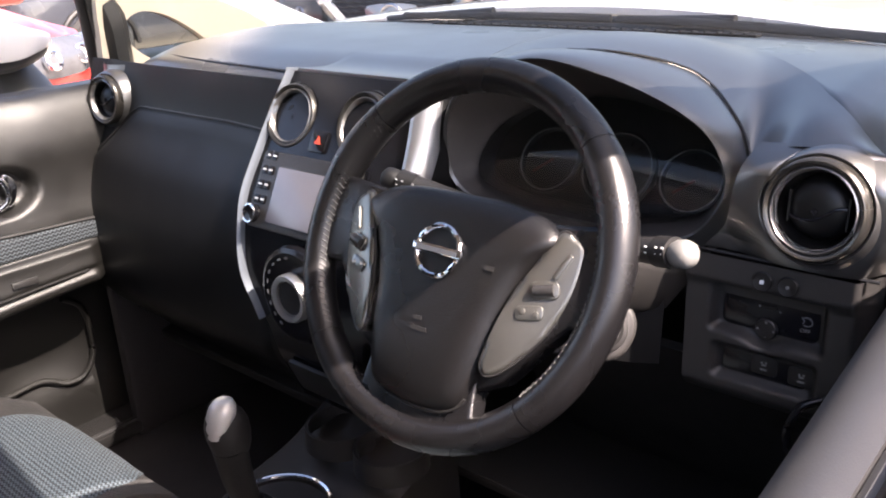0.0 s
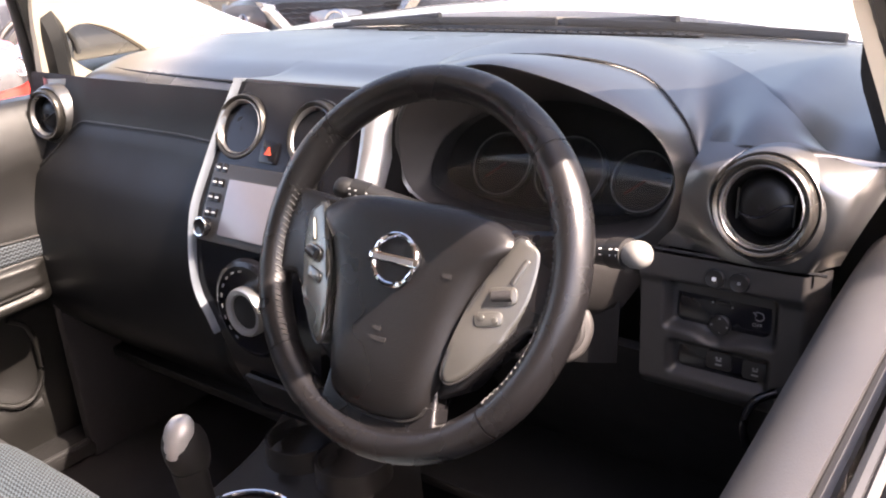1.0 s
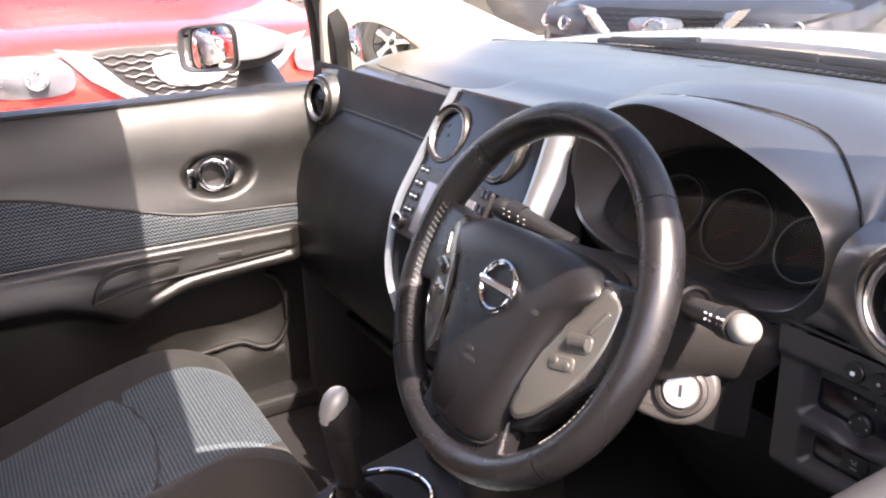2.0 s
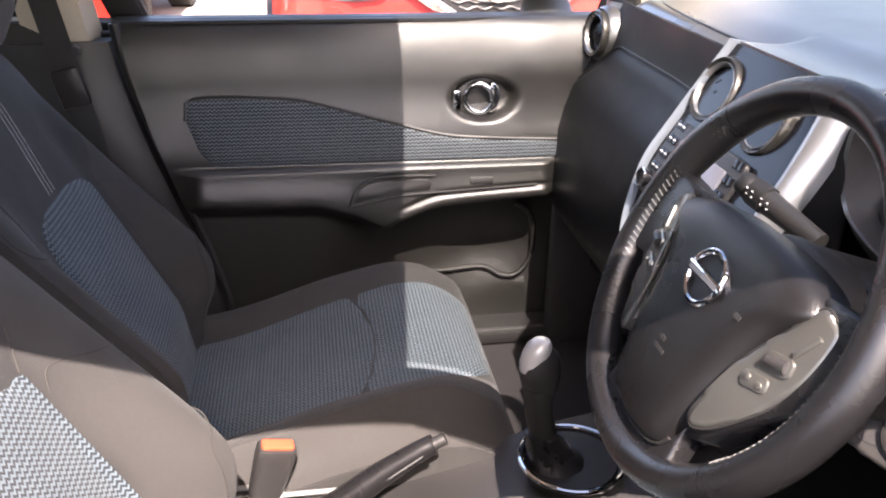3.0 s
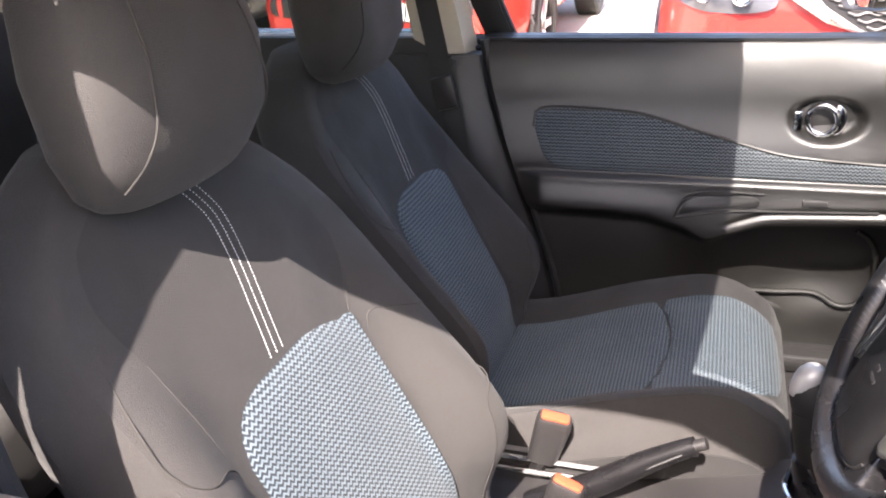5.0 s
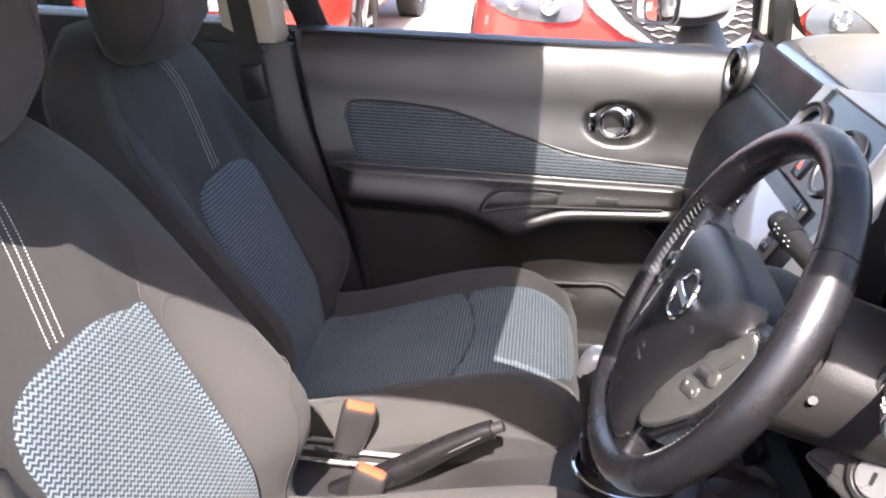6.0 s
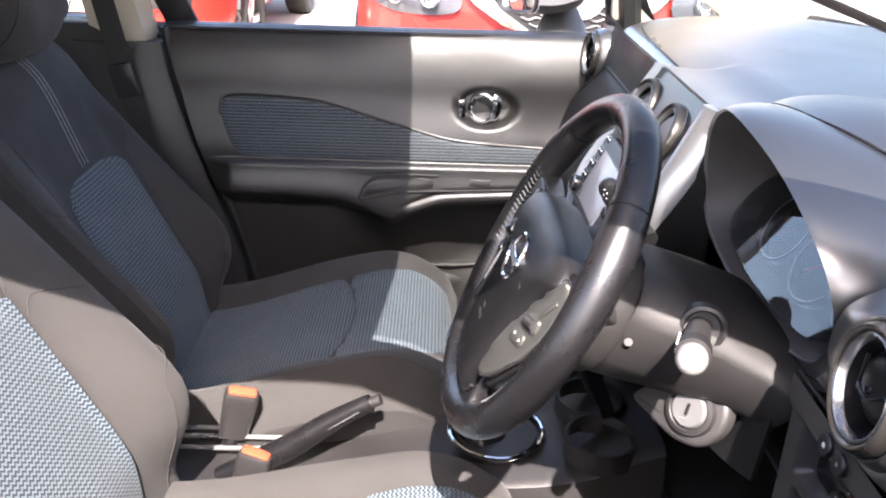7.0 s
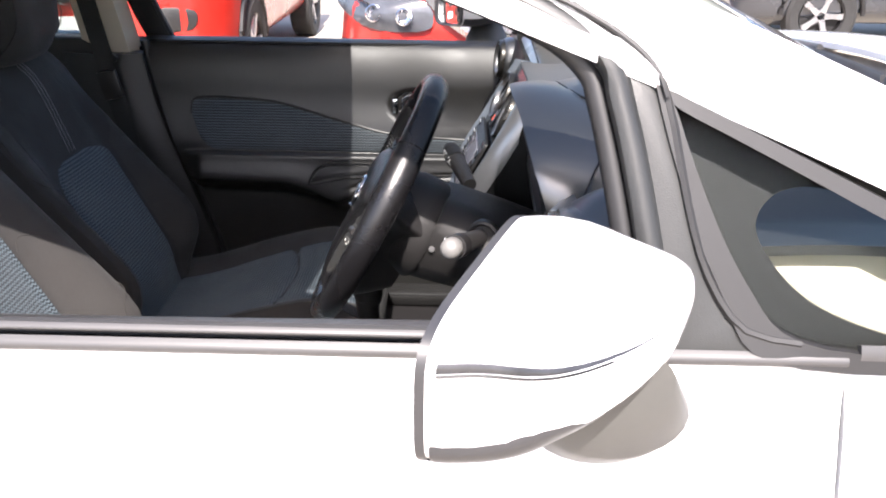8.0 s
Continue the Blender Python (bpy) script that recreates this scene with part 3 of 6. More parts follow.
def panel_x(y, z):
    """Inner face of the passenger door trim."""
    crown = min(1.0, max(0.0, (1.006 - z) / 0.136))
    x = -0.715 + 0.056 * math.sqrt(1 - (1 - crown) ** 2)
    x -= 0.024 * sstep(1.0, 0.66, math.hypot((y - 0.631) / 0.072, (z - 0.853) / 0.047))
    x += 0.016 * sstep(0.55, 0.75, y) * sstep(0.80, 0.93, z)
    zc = crest(y)
    arm = 0.018 * sstep(0.738, 0.729, z) + 0.010 * sstep(0.730, zc, z)
    arm -= 0.007 * hump(z, zc + 0.016, 0.005) * sstep(0.44, 0.50, y)
    under = zc - 0.035 - 0.02 * sstep(0.45, 0.30, y)
    x += (0.028 * sstep(0.89, 0.745, z) + arm * sstep(0.785, 0.75, y) * sstep(0.03, 0.09, y)) * sstep(under, zc - 0.003, z)
    x -= 0.03 * hump(y, 0.66, 0.13) * hump(z, 0.50, 0.08)
    x -= 0.060 * sstep(zc - 0.004, zc - 0.060, z) * (0.3 + 0.7 * sstep(0.30, 0.52, y))
    return x


def door_back(z):
    """Rear edge of the front door, sloping forward towards the sill."""
    return -0.038 + 0.17 * sstep(1.02, 0.30, z) ** 0.9


part("trim_panel", sheet(lambda u, v: (panel_x(lerp(door_back(v), 0.92, u), v), lerp(door_back(v), 0.92, u), v), span(0, 1, 120), span(1.004, 0.32, 170)[::-1], 0.0), DOORP, passenger_door, "olive-grey moulded door trim")


def insert_face(u, v):
    """Cloth insert: a rounded rear end, narrowing towards the dashboard."""
    y = lerp(0.052, 0.79, u)
    back = max(0.0, 1 - max(0.0, (0.100 - y) / 0.049) ** 3) ** (1 / 3)
    top, low = insert_top(y) - 0.004, 0.738
    z = lerp(low, top, v)
    z = lerp((low + top) / 2, z, back)
    lean = 0.045 * (1 - (z - low) / (top - low)) * sstep(0.26, 0.06, y)
    edge = min(1.0, min(u * 60, (1 - u) * 60), min(v, 1 - v) * 14)
    return (panel_x(y, z) + 0.005 * edge - 0.001, y + lean, z)


part("cloth_insert", sheet(insert_face, span(0, 1, 60), span(0, 1, 16), weave=(1, 2)), DOORZIG, passenger_door, "dark patterned cloth insert")
part("insert_piping", tube([Vector(insert_face(u, 1.0)) + Vector((0.002, 0, 0.003)) for u in span(0, 1, 50)], 0.003, 6), DEEP, passenger_door)
hand_cup = part("handle_cup", prism([(0.056 * math.cos(a), 0.036 * math.sin(a)) for a in span(0, math.tau, 40)[:-1]], 0.004, 0.001, facing((-0.678, 0.635, 0.853), (1, 0, 0))), HARD, passenger_door, "dark recessed handle cup")
lever_m = facing((-0.668, 0.629, 0.853), (1, -0.05, 0.05))
part("lever_ring", tube([lever_m @ Vector((-0.006 + 0.026 * math.cos(a), 0.028 * math.sin(a), 0.008 + 0.004 * math.cos(a))) for a in span(0, math.tau, 36)[:-1]], 0.0055, 10, True), CHROME, hand_cup, "chrome lever loop")
part("lever", prism(loop2([(0.014, -0.027), (0.029, -0.020), (0.037, 0.003), (0.031, 0.024), (0.016, 0.030), (0.019, 0.003)], 5), 0.010, 0.004, lever_m @ pose(0, 0, 0.002), 3), CHROME, hand_cup, "chrome pull lever")
part("lock_knob", rbox(0.012, 0.016, 0.038, 0.003, pose(-0.660, 0.579, 0.852)), CHROME, hand_cup, "chrome lock tab")


def on_trim(outline, out, thick):
    """A piece laid on the door trim by its outline in y, z."""
    bm = prism(outline, thick, 0.001)
    for v in bm.verts:
        y, z, d = v.co
        v.co = (panel_x(y, z) + out + d, y, z)
    bmesh.ops.recalc_face_normals(bm, faces=bm.faces)
    return bm


part("pull_pocket", on_trim(loop2([(0.372, 0.668), (0.385, 0.692), (0.41, 0.705), (0.46, 0.709), (0.515, 0.708), (0.518, 0.690), (0.47, 0.686), (0.41, 0.676)], 5), 0.002, 0.003), DEEP, passenger_door, "dark pull pocket")
part("pull_lip", tube(spline([(panel_x(y, z) + 0.004, y, z) for y, z in ((0.362, 0.660), (0.376, 0.692), (0.405, 0.712), (0.46, 0.717), (0.53, 0.716))], 6), 0.003, 8), SHROUD, passenger_door)
part("pull_edge", tube(spline([(panel_x(y, z) + 0.004, y, z) for y, z in ((0.365, 0.660), (0.41, 0.668), (0.47, 0.679), (0.56, 0.684), (0.735, 0.690))], 6), 0.003, 8), SHROUD, passenger_door)
part("window_switch", on_trim([(0.60, 0.699), (0.645, 0.698), (0.645, 0.709), (0.60, 0.710)], 0.001, 0.005), HARD, passenger_door)
part("pocket_lip", tube(spline([(panel_x(y, z) + 0.010, y, z) for y, z in ((0.46, 0.460), (0.57, 0.454), (0.655, 0.454), (0.70, 0.434), (0.735, 0.438), (0.762, 0.474), (0.766, 0.53), (0.752, 0.584), (0.72, 0.61))], 6), 0.006, 8), DOORP, passenger_door, "door pocket lip")
part("pocket_front", sheet(lambda u, v: (panel_x(lerp(0.45, 0.75, u), 0.48) + 0.004 + 0.012 * sstep(0, 0.4, v), lerp(0.45, 0.752, u), lerp(0.445, 0.345, v)), span(0, 1, 10), span(0, 1, 10), 0.0), DOORP, passenger_door, "door pocket front")
part("sill_trim", sheet(lambda u, v: (-lerp(0.74, 0.69, v), u, 1.004 - 0.002 * v), span(-0.05, 0.90, 8), span(0, 1, 3), 0.006), RUBBER, passenger_door, "black window seal")


# ---- wing mirrors ----
DOME = [(0, 0.985), (0.012, 1.0), (0.05, 1.0), (0.085, 0.93), (0.11, 0.80), (0.128, 0.60), (0.138, 0.36), (0.142, 0.08)]


def on_mirror(side, d, a, grow=1.0):
    """A point of the mirror's housing: d forward of its rim, a round it from the outer side."""
    k, e = curve_at(DOME, d) * grow, d / 0.142
    c, s, p = math.cos(a), math.sin(a), lerp(0.42, 0.85, sstep(0.2, 0.9, e))
    x = 0.095 * math.copysign(abs(c) ** p, c) * k
    z = 0.051 * math.copysign(abs(s) ** p, s) * k * (1 - 0.50 * sstep(0.10, 0.95, e) if s > 0 else 1)
    across = 0.915 - 0.022 * e * e + x
    return Vector((side * across, 0.7545 - 0.39 * (across - 0.915) + d, 1.066 + 0.010 * e * e + z - 0.10 * x))


def wing_mirror(side):
    m = thing("wing_mirror", (side * 0.80, 0.83, 0.98), "white wing mirror with clear indicator strip and dark lower trim", "wing mirror", "wing mirrors")
    turn = span(0, math.tau, 96)[:-1]

    def strip_a(q):
        return curve_at([(0, 16.0), (0.5, 20.0), (0.8, 29.0), (1.0, 36.0)], q)
    ds = [0.0, 0.004, 0.012, 0.03, 0.05, 0.065, 0.08, 0.092, 0.103, 0.112, 0.12, 0.128, 0.134, 0.138, 0.1405, 0.142]
    part("housing", loft([[on_mirror(side, d, a) for a in turn] for d in ds], True, (False, True)), WHITE, m, "white mirror housing")
    part("bezel", loft([[on_mirror(side, d, a, g) for a in turn] for d, g in ((0.0015, 1.012), (-0.005, 1.010), (-0.006, 0.96), (-0.003, 0.90), (0.002, 0.86))], True, (False, False)), BEZEL, m, "dark grey mirror bezel")
    aim = 0.05 if side < 0 else 0.0

    def convex(a, g):
        p = on_mirror(side, 0.0, a, g)
        out = ((abs(p.x) - 0.915) ** 2 + (p.z - 1.066) ** 2) / 1.4
        return p + Vector((0, aim * (abs(p.x) - 0.915) + 0.003 + out + 0.03 * (p.z - 1.066), 0))
    part("mirror_glass", loft([[convex(a, g) for a in turn] for g in (0.88, 0.74, 0.6, 0.45, 0.3, 0.15, 0.03)], True, (False, True)), MIRROR, m, "convex silvered mirror glass")
    rows = []
    for k in range(31):
        q = k / 30
        d, half = lerp(0.008, 0.128, q), lerp(4.0, 1.2, q * q)
        rows.append([on_mirror(side, d, radians(strip_a(q) + b), g) for b, g in ((half, 0.99), (half * 0.9, 1.012), (0, 1.018), (-half * 0.9, 1.012), (-half, 0.99))])
    light = part("indicator", loft(rows), INDICATOR, m, "clear indicator strip")
    part("indicator_edge", tube([on_mirror(side, lerp(0.008, 0.105, k / 24), radians(strip_a(k / 24 * 0.81) - 5.6), 1.008) for k in range(25)], 0.0009, 6), DEEP, light, "dark edge line")
    rows = []
    for d in span(0.004, 0.104, 22):
        top = curve_at([(0.0, -8.0), (0.06, -9.0), (0.085, -17.0), (0.104, -55.0)], d)
        rows.append([on_mirror(side, d, radians(lerp(top, -165.0, k / 30)), 1.014 if k else 0.99) for k in range(31)])
    part("lower_trim", loft(rows, False, (False, False)), BEZEL, m, "dark grey lower trim")
    part("foot", loft([[(side * xx, 0.858 + r * math.cos(a) * 1.2, zz + r * 0.85 * math.sin(a)) for a in span(0, math.tau, 24)[:-1]] for xx, zz, r in ((0.775, 0.930, 0.046), (0.80, 0.934, 0.050), (0.85, 0.948, 0.051), (0.89, 0.980, 0.048), (0.91, 1.02, 0.032))]), FOOT, m, "grey mirror foot")
    return m


wing_mirror(1)
far_mirror = wing_mirror(-1)
far_mirror.matrix_basis = Matrix.Translation((-0.80, 0.782, 0.98))


# ---- dashboard ----
dash = thing("dashboard", (0, 0.95, 0.4), "charcoal moulded dashboard with round vents and hooded dials", "dashboard")


def ridge_y(x):
    return curve_at([(0.13, 0.93), (0.17, 1.02), (0.23, 1.13), (0.32, 1.19), (0.42, 1.14), (0.52, 1.03), (0.60, 0.925), (0.66, 0.885), (0.72, 0.89)], x)


def pad_z(x, y):
    z = curve_at([(0.80, 1.035), (0.87, 1.052), (0.97, 1.074), (1.15, 1.082), (1.45, 1.062)], y)
    z -= 0.075 * sstep(-0.50, -0.73, x) + 0.03 * sstep(0.58, 0.66, x)
    return z


def lip_y(x):
    return 0.868 - 0.012 * sstep(-0.2, 0.1, x) + 0.012 * sstep(0.5, 0.65, abs(x))


def pad_front(x):
    return lerp(lip_y(x), ridge_y(x) - 0.012, sstep(0.145, 0.165, x))


part("top_pad", sheet(lambda u, v: (u, lerp(pad_front(u), 1.43 - 0.1 * (u / 0.7) ** 2, v), pad_z(u, lerp(pad_front(u), 1.43, v)) - 0.012 * sstep(0.04, 0.0, v)), span(-0.71, 0.13, 46) + span(0.135, 0.715, 90), [k * k for k in span(0, 1, 40)], 0.01), SOFT, dash, "matt charcoal dash top pad")
part("pad_seam", tube(spline([(-0.60, 1.02, pad_z(-0.60, 1.02) + 0.001), (-0.55, 0.93, pad_z(-0.55, 0.93) + 0.001), (-0.45, 0.895, pad_z(-0.45, 0.895)), (-0.2, 0.885, pad_z(-0.2, 0.885)), (0.05, 0.88, pad_z(0.05, 0.88))], 8), 0.0018, 6), DEEP, dash)
part("under_panel", rbox(1.34, 0.34, 0.02, 0.004, pose(0, 1.04, 0.52, 8)), DEEP, dash)
vent_slot = part("demister_slot", rbox(0.62, 0.022, 0.004, 0.001, pose(0.05, 1.33, 1.073, -4)), DEEP, dash, "black demister grille")
for k in range(30):
    part("slat", rbox(0.003, 0.018, 0.005, 0.0, pose(-0.24 + k * 0.02, 1.33, 1.0745, -4)), HARD, vent_slot)


def face(x, v):
    """Passenger side fascia, v from the lip down."""
    y = curve_at([(0, lip_y(x) - 0.002), (0.12, 0.856), (0.20, 0.842), (0.32, 0.806), (0.5, 0.780), (0.7, 0.776), (1, 0.90)], v)
    z = lerp(1.046, 0.50, v)
    end = sstep(-0.60, -0.70, x)
    return (x, y + 0.006 * end * sstep(0.15, 0.4, v), z)


part("fascia", sheet(lambda u, v: face(u, v), span(-0.72, -0.10, 30), span(0, 1, 40), 0.01), FASCIA, dash, "charcoal passenger fascia")


def lid(u, v):
    x = lerp(-0.66, -0.135, u)
    top = 0.972 - 0.10 * sstep(-0.53, -0.69, x) - 0.006 * sstep(-0.3, -0.13, x)
    z = lerp(top, 0.60, v)
    vv = (1.046 - z) / 0.546
    p = face(x, vv)
    e = min(1.0, min(v, 1 - v) * 30, min(u, 1 - u) * 40)
    return (x, p[1] - 0.006 * e + 0.002, z)


part("glovebox_lid", sheet(lid, span(0, 1, 40), span(0, 1, 30), 0.0), FASCIA, dash, "charcoal glovebox lid")
part("lid_gap", tube([Vector(lid(u, 0)) + Vector((0, -0.0015, 0.002)) for u in span(0, 1, 40)], 0.002, 6), DEEP, dash)


def round_vent(place, aim, r, parent, name="air_vent", tilt=0):
    """A round swivelling air vent: collar with a groove, satin ring, bright lip, black ball split by a curved flap."""
    m = facing(place, aim)
    v = part(name, lathe([(r * 2.05, -0.030), (r * 1.92, -0.017), (r * 1.82, -0.011), (r * 1.75, -0.0085), (r * 1.70, -0.0095), (r * 1.67, -0.013), (r * 1.2, -0.014), (r * 1.18, -0.03), (0.0, -0.034)], m, 56), SOFT, parent, "round air vent")
    part("ring", lathe([(r * 1.655, -0.011), (r * 1.65, -0.003), (r * 1.61, 0.0012), (r * 1.54, 0.003), (r * 1.46, 0.0022), (r * 1.40, 0.0), (r * 1.37, -0.002)], m, 56), RINGSATIN, v, "dark satin vent ring")
    part("inner_ring", lathe([(r * 1.375, -0.003), (r * 1.36, 0.0005), (r * 1.32, 0.0015), (r * 1.26, -0.001), (r * 1.215, -0.006), (r * 1.19, -0.012)], m, 56), VENTRING, v, "bright satin silver lip")
    part("throat", lathe([(r * 1.195, -0.005), (r * 1.17, -0.012), (r * 1.12, -0.022), (r * 1.0, -0.026)], m, 48), VENTBLACK, v)
    ball = m @ pose(0, 0, -0.016, tilt, tilt * 0.6, 0)
    dome = [(0.0, 0.010), (r * 0.3, 0.0095), (r * 0.6, 0.008), (r * 0.85, 0.004), (r * 1.02, -0.003), (r * 1.08, -0.012)]
    part("ball", lathe(dome[::-1], ball, 48), VENTBLACK, v, "black vent ball")
    lip_way = spline([(-0.80 * r, -0.30 * r, 0.0062), (-0.45 * r, -0.34 * r, 0.0088), (-0.05 * r, -0.28 * r, 0.0100), (0.30 * r, -0.05 * r, 0.0100), (0.55 * r, 0.14 * r, 0.0086), (0.85 * r, 0.18 * r, 0.0055)], 6)
    part("flap", tube([ball @ p for p in lip_way], 0.0016, 8), GLOSSY, v)
    for k in (-1, 1):
        part("side_slot", rbox(0.0016, r * 1.0, 0.003, 0.0, ball @ pose(k * 0.90 * r, 0, 0.0040)), DEEP, v)
    part("thumb_tab", lathe([(0.0035, 0.0), (0.003, 0.003), (0.0, 0.0036)], ball @ pose(-0.05 * r, -0.02 * r, 0.0095), 12), GLOSSY, v)
    return v


round_vent((-0.619, 0.830, 0.9825), (0.12, -1, 0.10), 0.0265, dash)
round_vent((0.610, 0.827, 0.992), (-0.10, -1, 0.16), 0.0288, dash, tilt=6)
# passenger end cheek and driver end cheek round the vents
part("end_cheek", sheet(lambda u, v: (-0.72 + 0.14 * u, 0.885 - 0.03 * math.sin(math.pi * min(1, u * 1.0)) + 0.05 * (1 - u) ** 3 - 0.02 * sstep(0.0, 0.3, v), 1.04 - 0.26 * v), span(0, 1, 14), span(0, 1, 14), 0.0), SOFT, dash)


def drv(u, v):
    """Fascia at the driver's end, swelling forward into the pod that carries the vent."""
    z = lerp(1.036, 0.931, v)
    x = lerp(curve_at([(0.924, 0.497), (0.965, 0.527), (1.012, 0.535), (1.037, 0.545)], z), lerp(0.712, 0.672, v), u)
    z += (0.006 * hump(x, 0.610, 0.040) - 0.010 * sstep(0.62, 0.70, x)) * (1 - v)
    y = 0.861 - 0.014 * math.sin(math.pi * min(1, v * 1.15)) - 0.010 * v + 0.030 * sstep(0.86, 1.0, u)
    rad = math.hypot(x - 0.610, z - 0.992)
    y = lerp(y, 0.834, 0.95 * sstep(0.098, 0.053, rad))
    y = lerp(y, 0.858, sstep(0.0495, 0.0455, rad))
    q = max(0.0, 1 - v / 0.22)
    return (x, lerp(y, max(y, 0.866), q**2.2), z + 0.002 * q)


part("driver_fascia", sheet(drv, span(0, 1, 80), span(0, 1, 60), 0.0), SOFT, dash, "charcoal fascia round the driver's vent")


def knee(u, v):
    """Panel below the vent: a ledge for two buttons, then two shallow trays of switches."""
    x, z = lerp(0.49, 0.668, u), lerp(0.928, 0.70, v)

    def tray(x0, x1, z0, z1):
        return sstep(x0 - 0.004, x0 + 0.005, x) * sstep(x1 + 0.004, x1 - 0.005, x) * sstep(z0 - 0.004, z0 + 0.005, z) * sstep(z1 + 0.004, z1 - 0.005, z)
    y = 0.838 + 0.006 * sstep(0.905, 0.89, z) + 0.12 * sstep(0.785, 0.70, z) + 0.03 * sstep(0.90, 1.0, u)
    y += 0.016 * tray(0.517, 0.626, 0.845 - 0.011 * hump(x, 0.571, 0.017), 0.896) + 0.012 * tray(0.522, 0.622, 0.794, 0.830)
    return (x, y, z)


part("knee_panel", sheet(knee, span(0, 1, 76), span(0, 1, 110), 0.0), KNEE, dash, "dark grey knee panel")
release = thing("bonnet_release", (0.632, 0.835, 0.768), "black bonnet release handle below the switches", "handle")
part("loop", tube(spline([(0.634, 0.840, 0.802), (0.618, 0.828, 0.794), (0.610, 0.823, 0.768), (0.615, 0.827, 0.743), (0.630, 0.838, 0.732)], 6), 0.0045, 10), GLOSSY, release)
part("bracket", rbox(0.02, 0.05, 0.08, 0.006, pose(0.642, 0.862, 0.767)), DEEP, release)
part("seam", tube([(x, 0.843 + 0.004 * sstep(0.6, 0.7, x), 0.9300) for x in span(0.49, 0.668, 10)], 0.0018, 6), DEEP, dash)
switch_bank = part("switch_panel", prism(rounded(0.096, 0.044, 0.008), 0.003, 0.001, facing((0.5715, 0.8625, 0.8705), (0, -1, 0.05))), GLOSSY, dash, "black switch panel")
part("switch", lathe([(0.0112, -0.002), (0.0112, 0.003), (0.0095, 0.0045), (0.006, 0.0038), (0, 0.0046)], facing((0.570, 0.8585, 0.853), (0, -1, 0.05)), 28), DEEP, switch_bank, "round black mirror switch")
part("slider", rbox(0.014, 0.003, 0.004, 0.001, pose(0.571, 0.8590, 0.8765)), DEEP, switch_bank)
for x, z in ((0.5615, 0.8765), (0.5815, 0.8745), (0.562, 0.853), (0.578, 0.853), (0.570, 0.861), (0.570, 0.845)):
    part("mark", prism(rounded(0.0022, 0.0020, 0.0006, 2), 0.0006, 0, facing((x, 0.8545 if z < 0.87 else 0.8573, z), (0, -1, 0.05))), DIMMARK, switch_bank)
part("symbol", tube([(0.607 + 0.0050 * math.cos(a), 0.8588, 0.8700 + 0.0046 * math.sin(a)) for a in span(-2.2, 2.6, 20)], 0.0006, 5), DIMMARK, switch_bank)
part("symbol", tube([(0.6015, 0.8588, 0.8735), (0.6045, 0.8588, 0.8705), (0.6035, 0.8588, 0.8675)], 0.0006, 5), DIMMARK, switch_bank)
letters = bpy.data.curves.new("lettering", "FONT")
letters.body, letters.size, letters.align_x, letters.extrude = "OFF", 0.0056, "CENTER", 0.0002
letters.materials.append(DIMMARK)
sign = new("lettering", letters)
sign.matrix_basis = facing((0.606, 0.8586, 0.8585), (0, -1, 0.05))
sign.parent = switch_bank
low_bank = part("lower_switch_panel", prism(rounded(0.086, 0.028, 0.007), 0.003, 0.001, facing((0.571, 0.8585, 0.812), (0, -1, 0.05))), GLOSSY, dash, "black lower switch panel")
for x, z in ((0.572, 0.816), (0.609, 0.814)):
    part("switch", prism(rounded(0.026, 0.020, 0.003, 2), 0.002, 0.0006, facing((x, 0.8555, z - 0.002), (0, -1, 0.05))), DEEP, low_bank)
    for dx, dz, w in ((-0.0022, 0.0012, 0.0022), (0.0020, 0.0016, 0.0020), (0.0, -0.0012, 0.0050), (0.0, -0.0062, 0.0070)):
        part("mark", prism(rounded(w, 0.0018, 0.0005, 2), 0.0005, 0, facing((x + dx, 0.8534, z + dz), (0, -1, 0.05))), DIMMARK, low_bank)
for k, x in enumerate((0.569, 0.593)):
    b = part("button", lathe([(0.0098, -0.004), (0.0098, 0.002), (0.0088, 0.0032), (0.0070, 0.0026), (0.0, 0.0022)], facing((x, 0.8370, 0.9115), (0, -1, 0.12)), 28), DEEP, dash, "round black push button")
    part("mark", prism(rounded(0.0042, 0.0040, 0.001, 2) if k == 0 else rounded(0.0034, 0.0034, 0.0016, 3), 0.0005, 0, facing((x, 0.8344, 0.9115), (0, -1, 0.12))), MARK if k == 0 else DIMMARK, b)

# hooded instrument binnacle
LIP = [(0.34, 0.802, 1.113), (0.43, 0.812, 1.093), (0.498, 0.822, 1.060), (0.522, 0.836, 1.020), (0.517, 0.848, 0.975), (0.480, 0.852, 0.932), (0.40, 0.852, 0.915), (0.27, 0.850, 0.918), (0.184, 0.846, 0.945), (0.176, 0.836, 1.012), (0.206, 0.825, 1.062), (0.262, 0.813, 1.096)]
SEAM = [(0.345, 0.878, 1.112), (0.44, 0.925, 1.090), (0.505, 0.895, 1.055), (0.534, 0.874, 1.012), (0.526, 0.864, 0.965), (0.495, 0.862, 0.920), (0.40, 0.862, 0.900), (0.27, 0.862, 0.903), (0.170, 0.858, 0.94), (0.163, 0.860, 1.016), (0.186, 0.882, 1.068), (0.252, 0.868, 1.103)]
lip, seam = spline(LIP, 6, True), spline(SEAM, 6, True)
mid = Vector((0.365, 0, 1.005))


def toward(p, k, dy, dz=0):
    return Vector((lerp(p.x, mid.x, k), p.y + dy, lerp(p.z, mid.z, k) + dz))


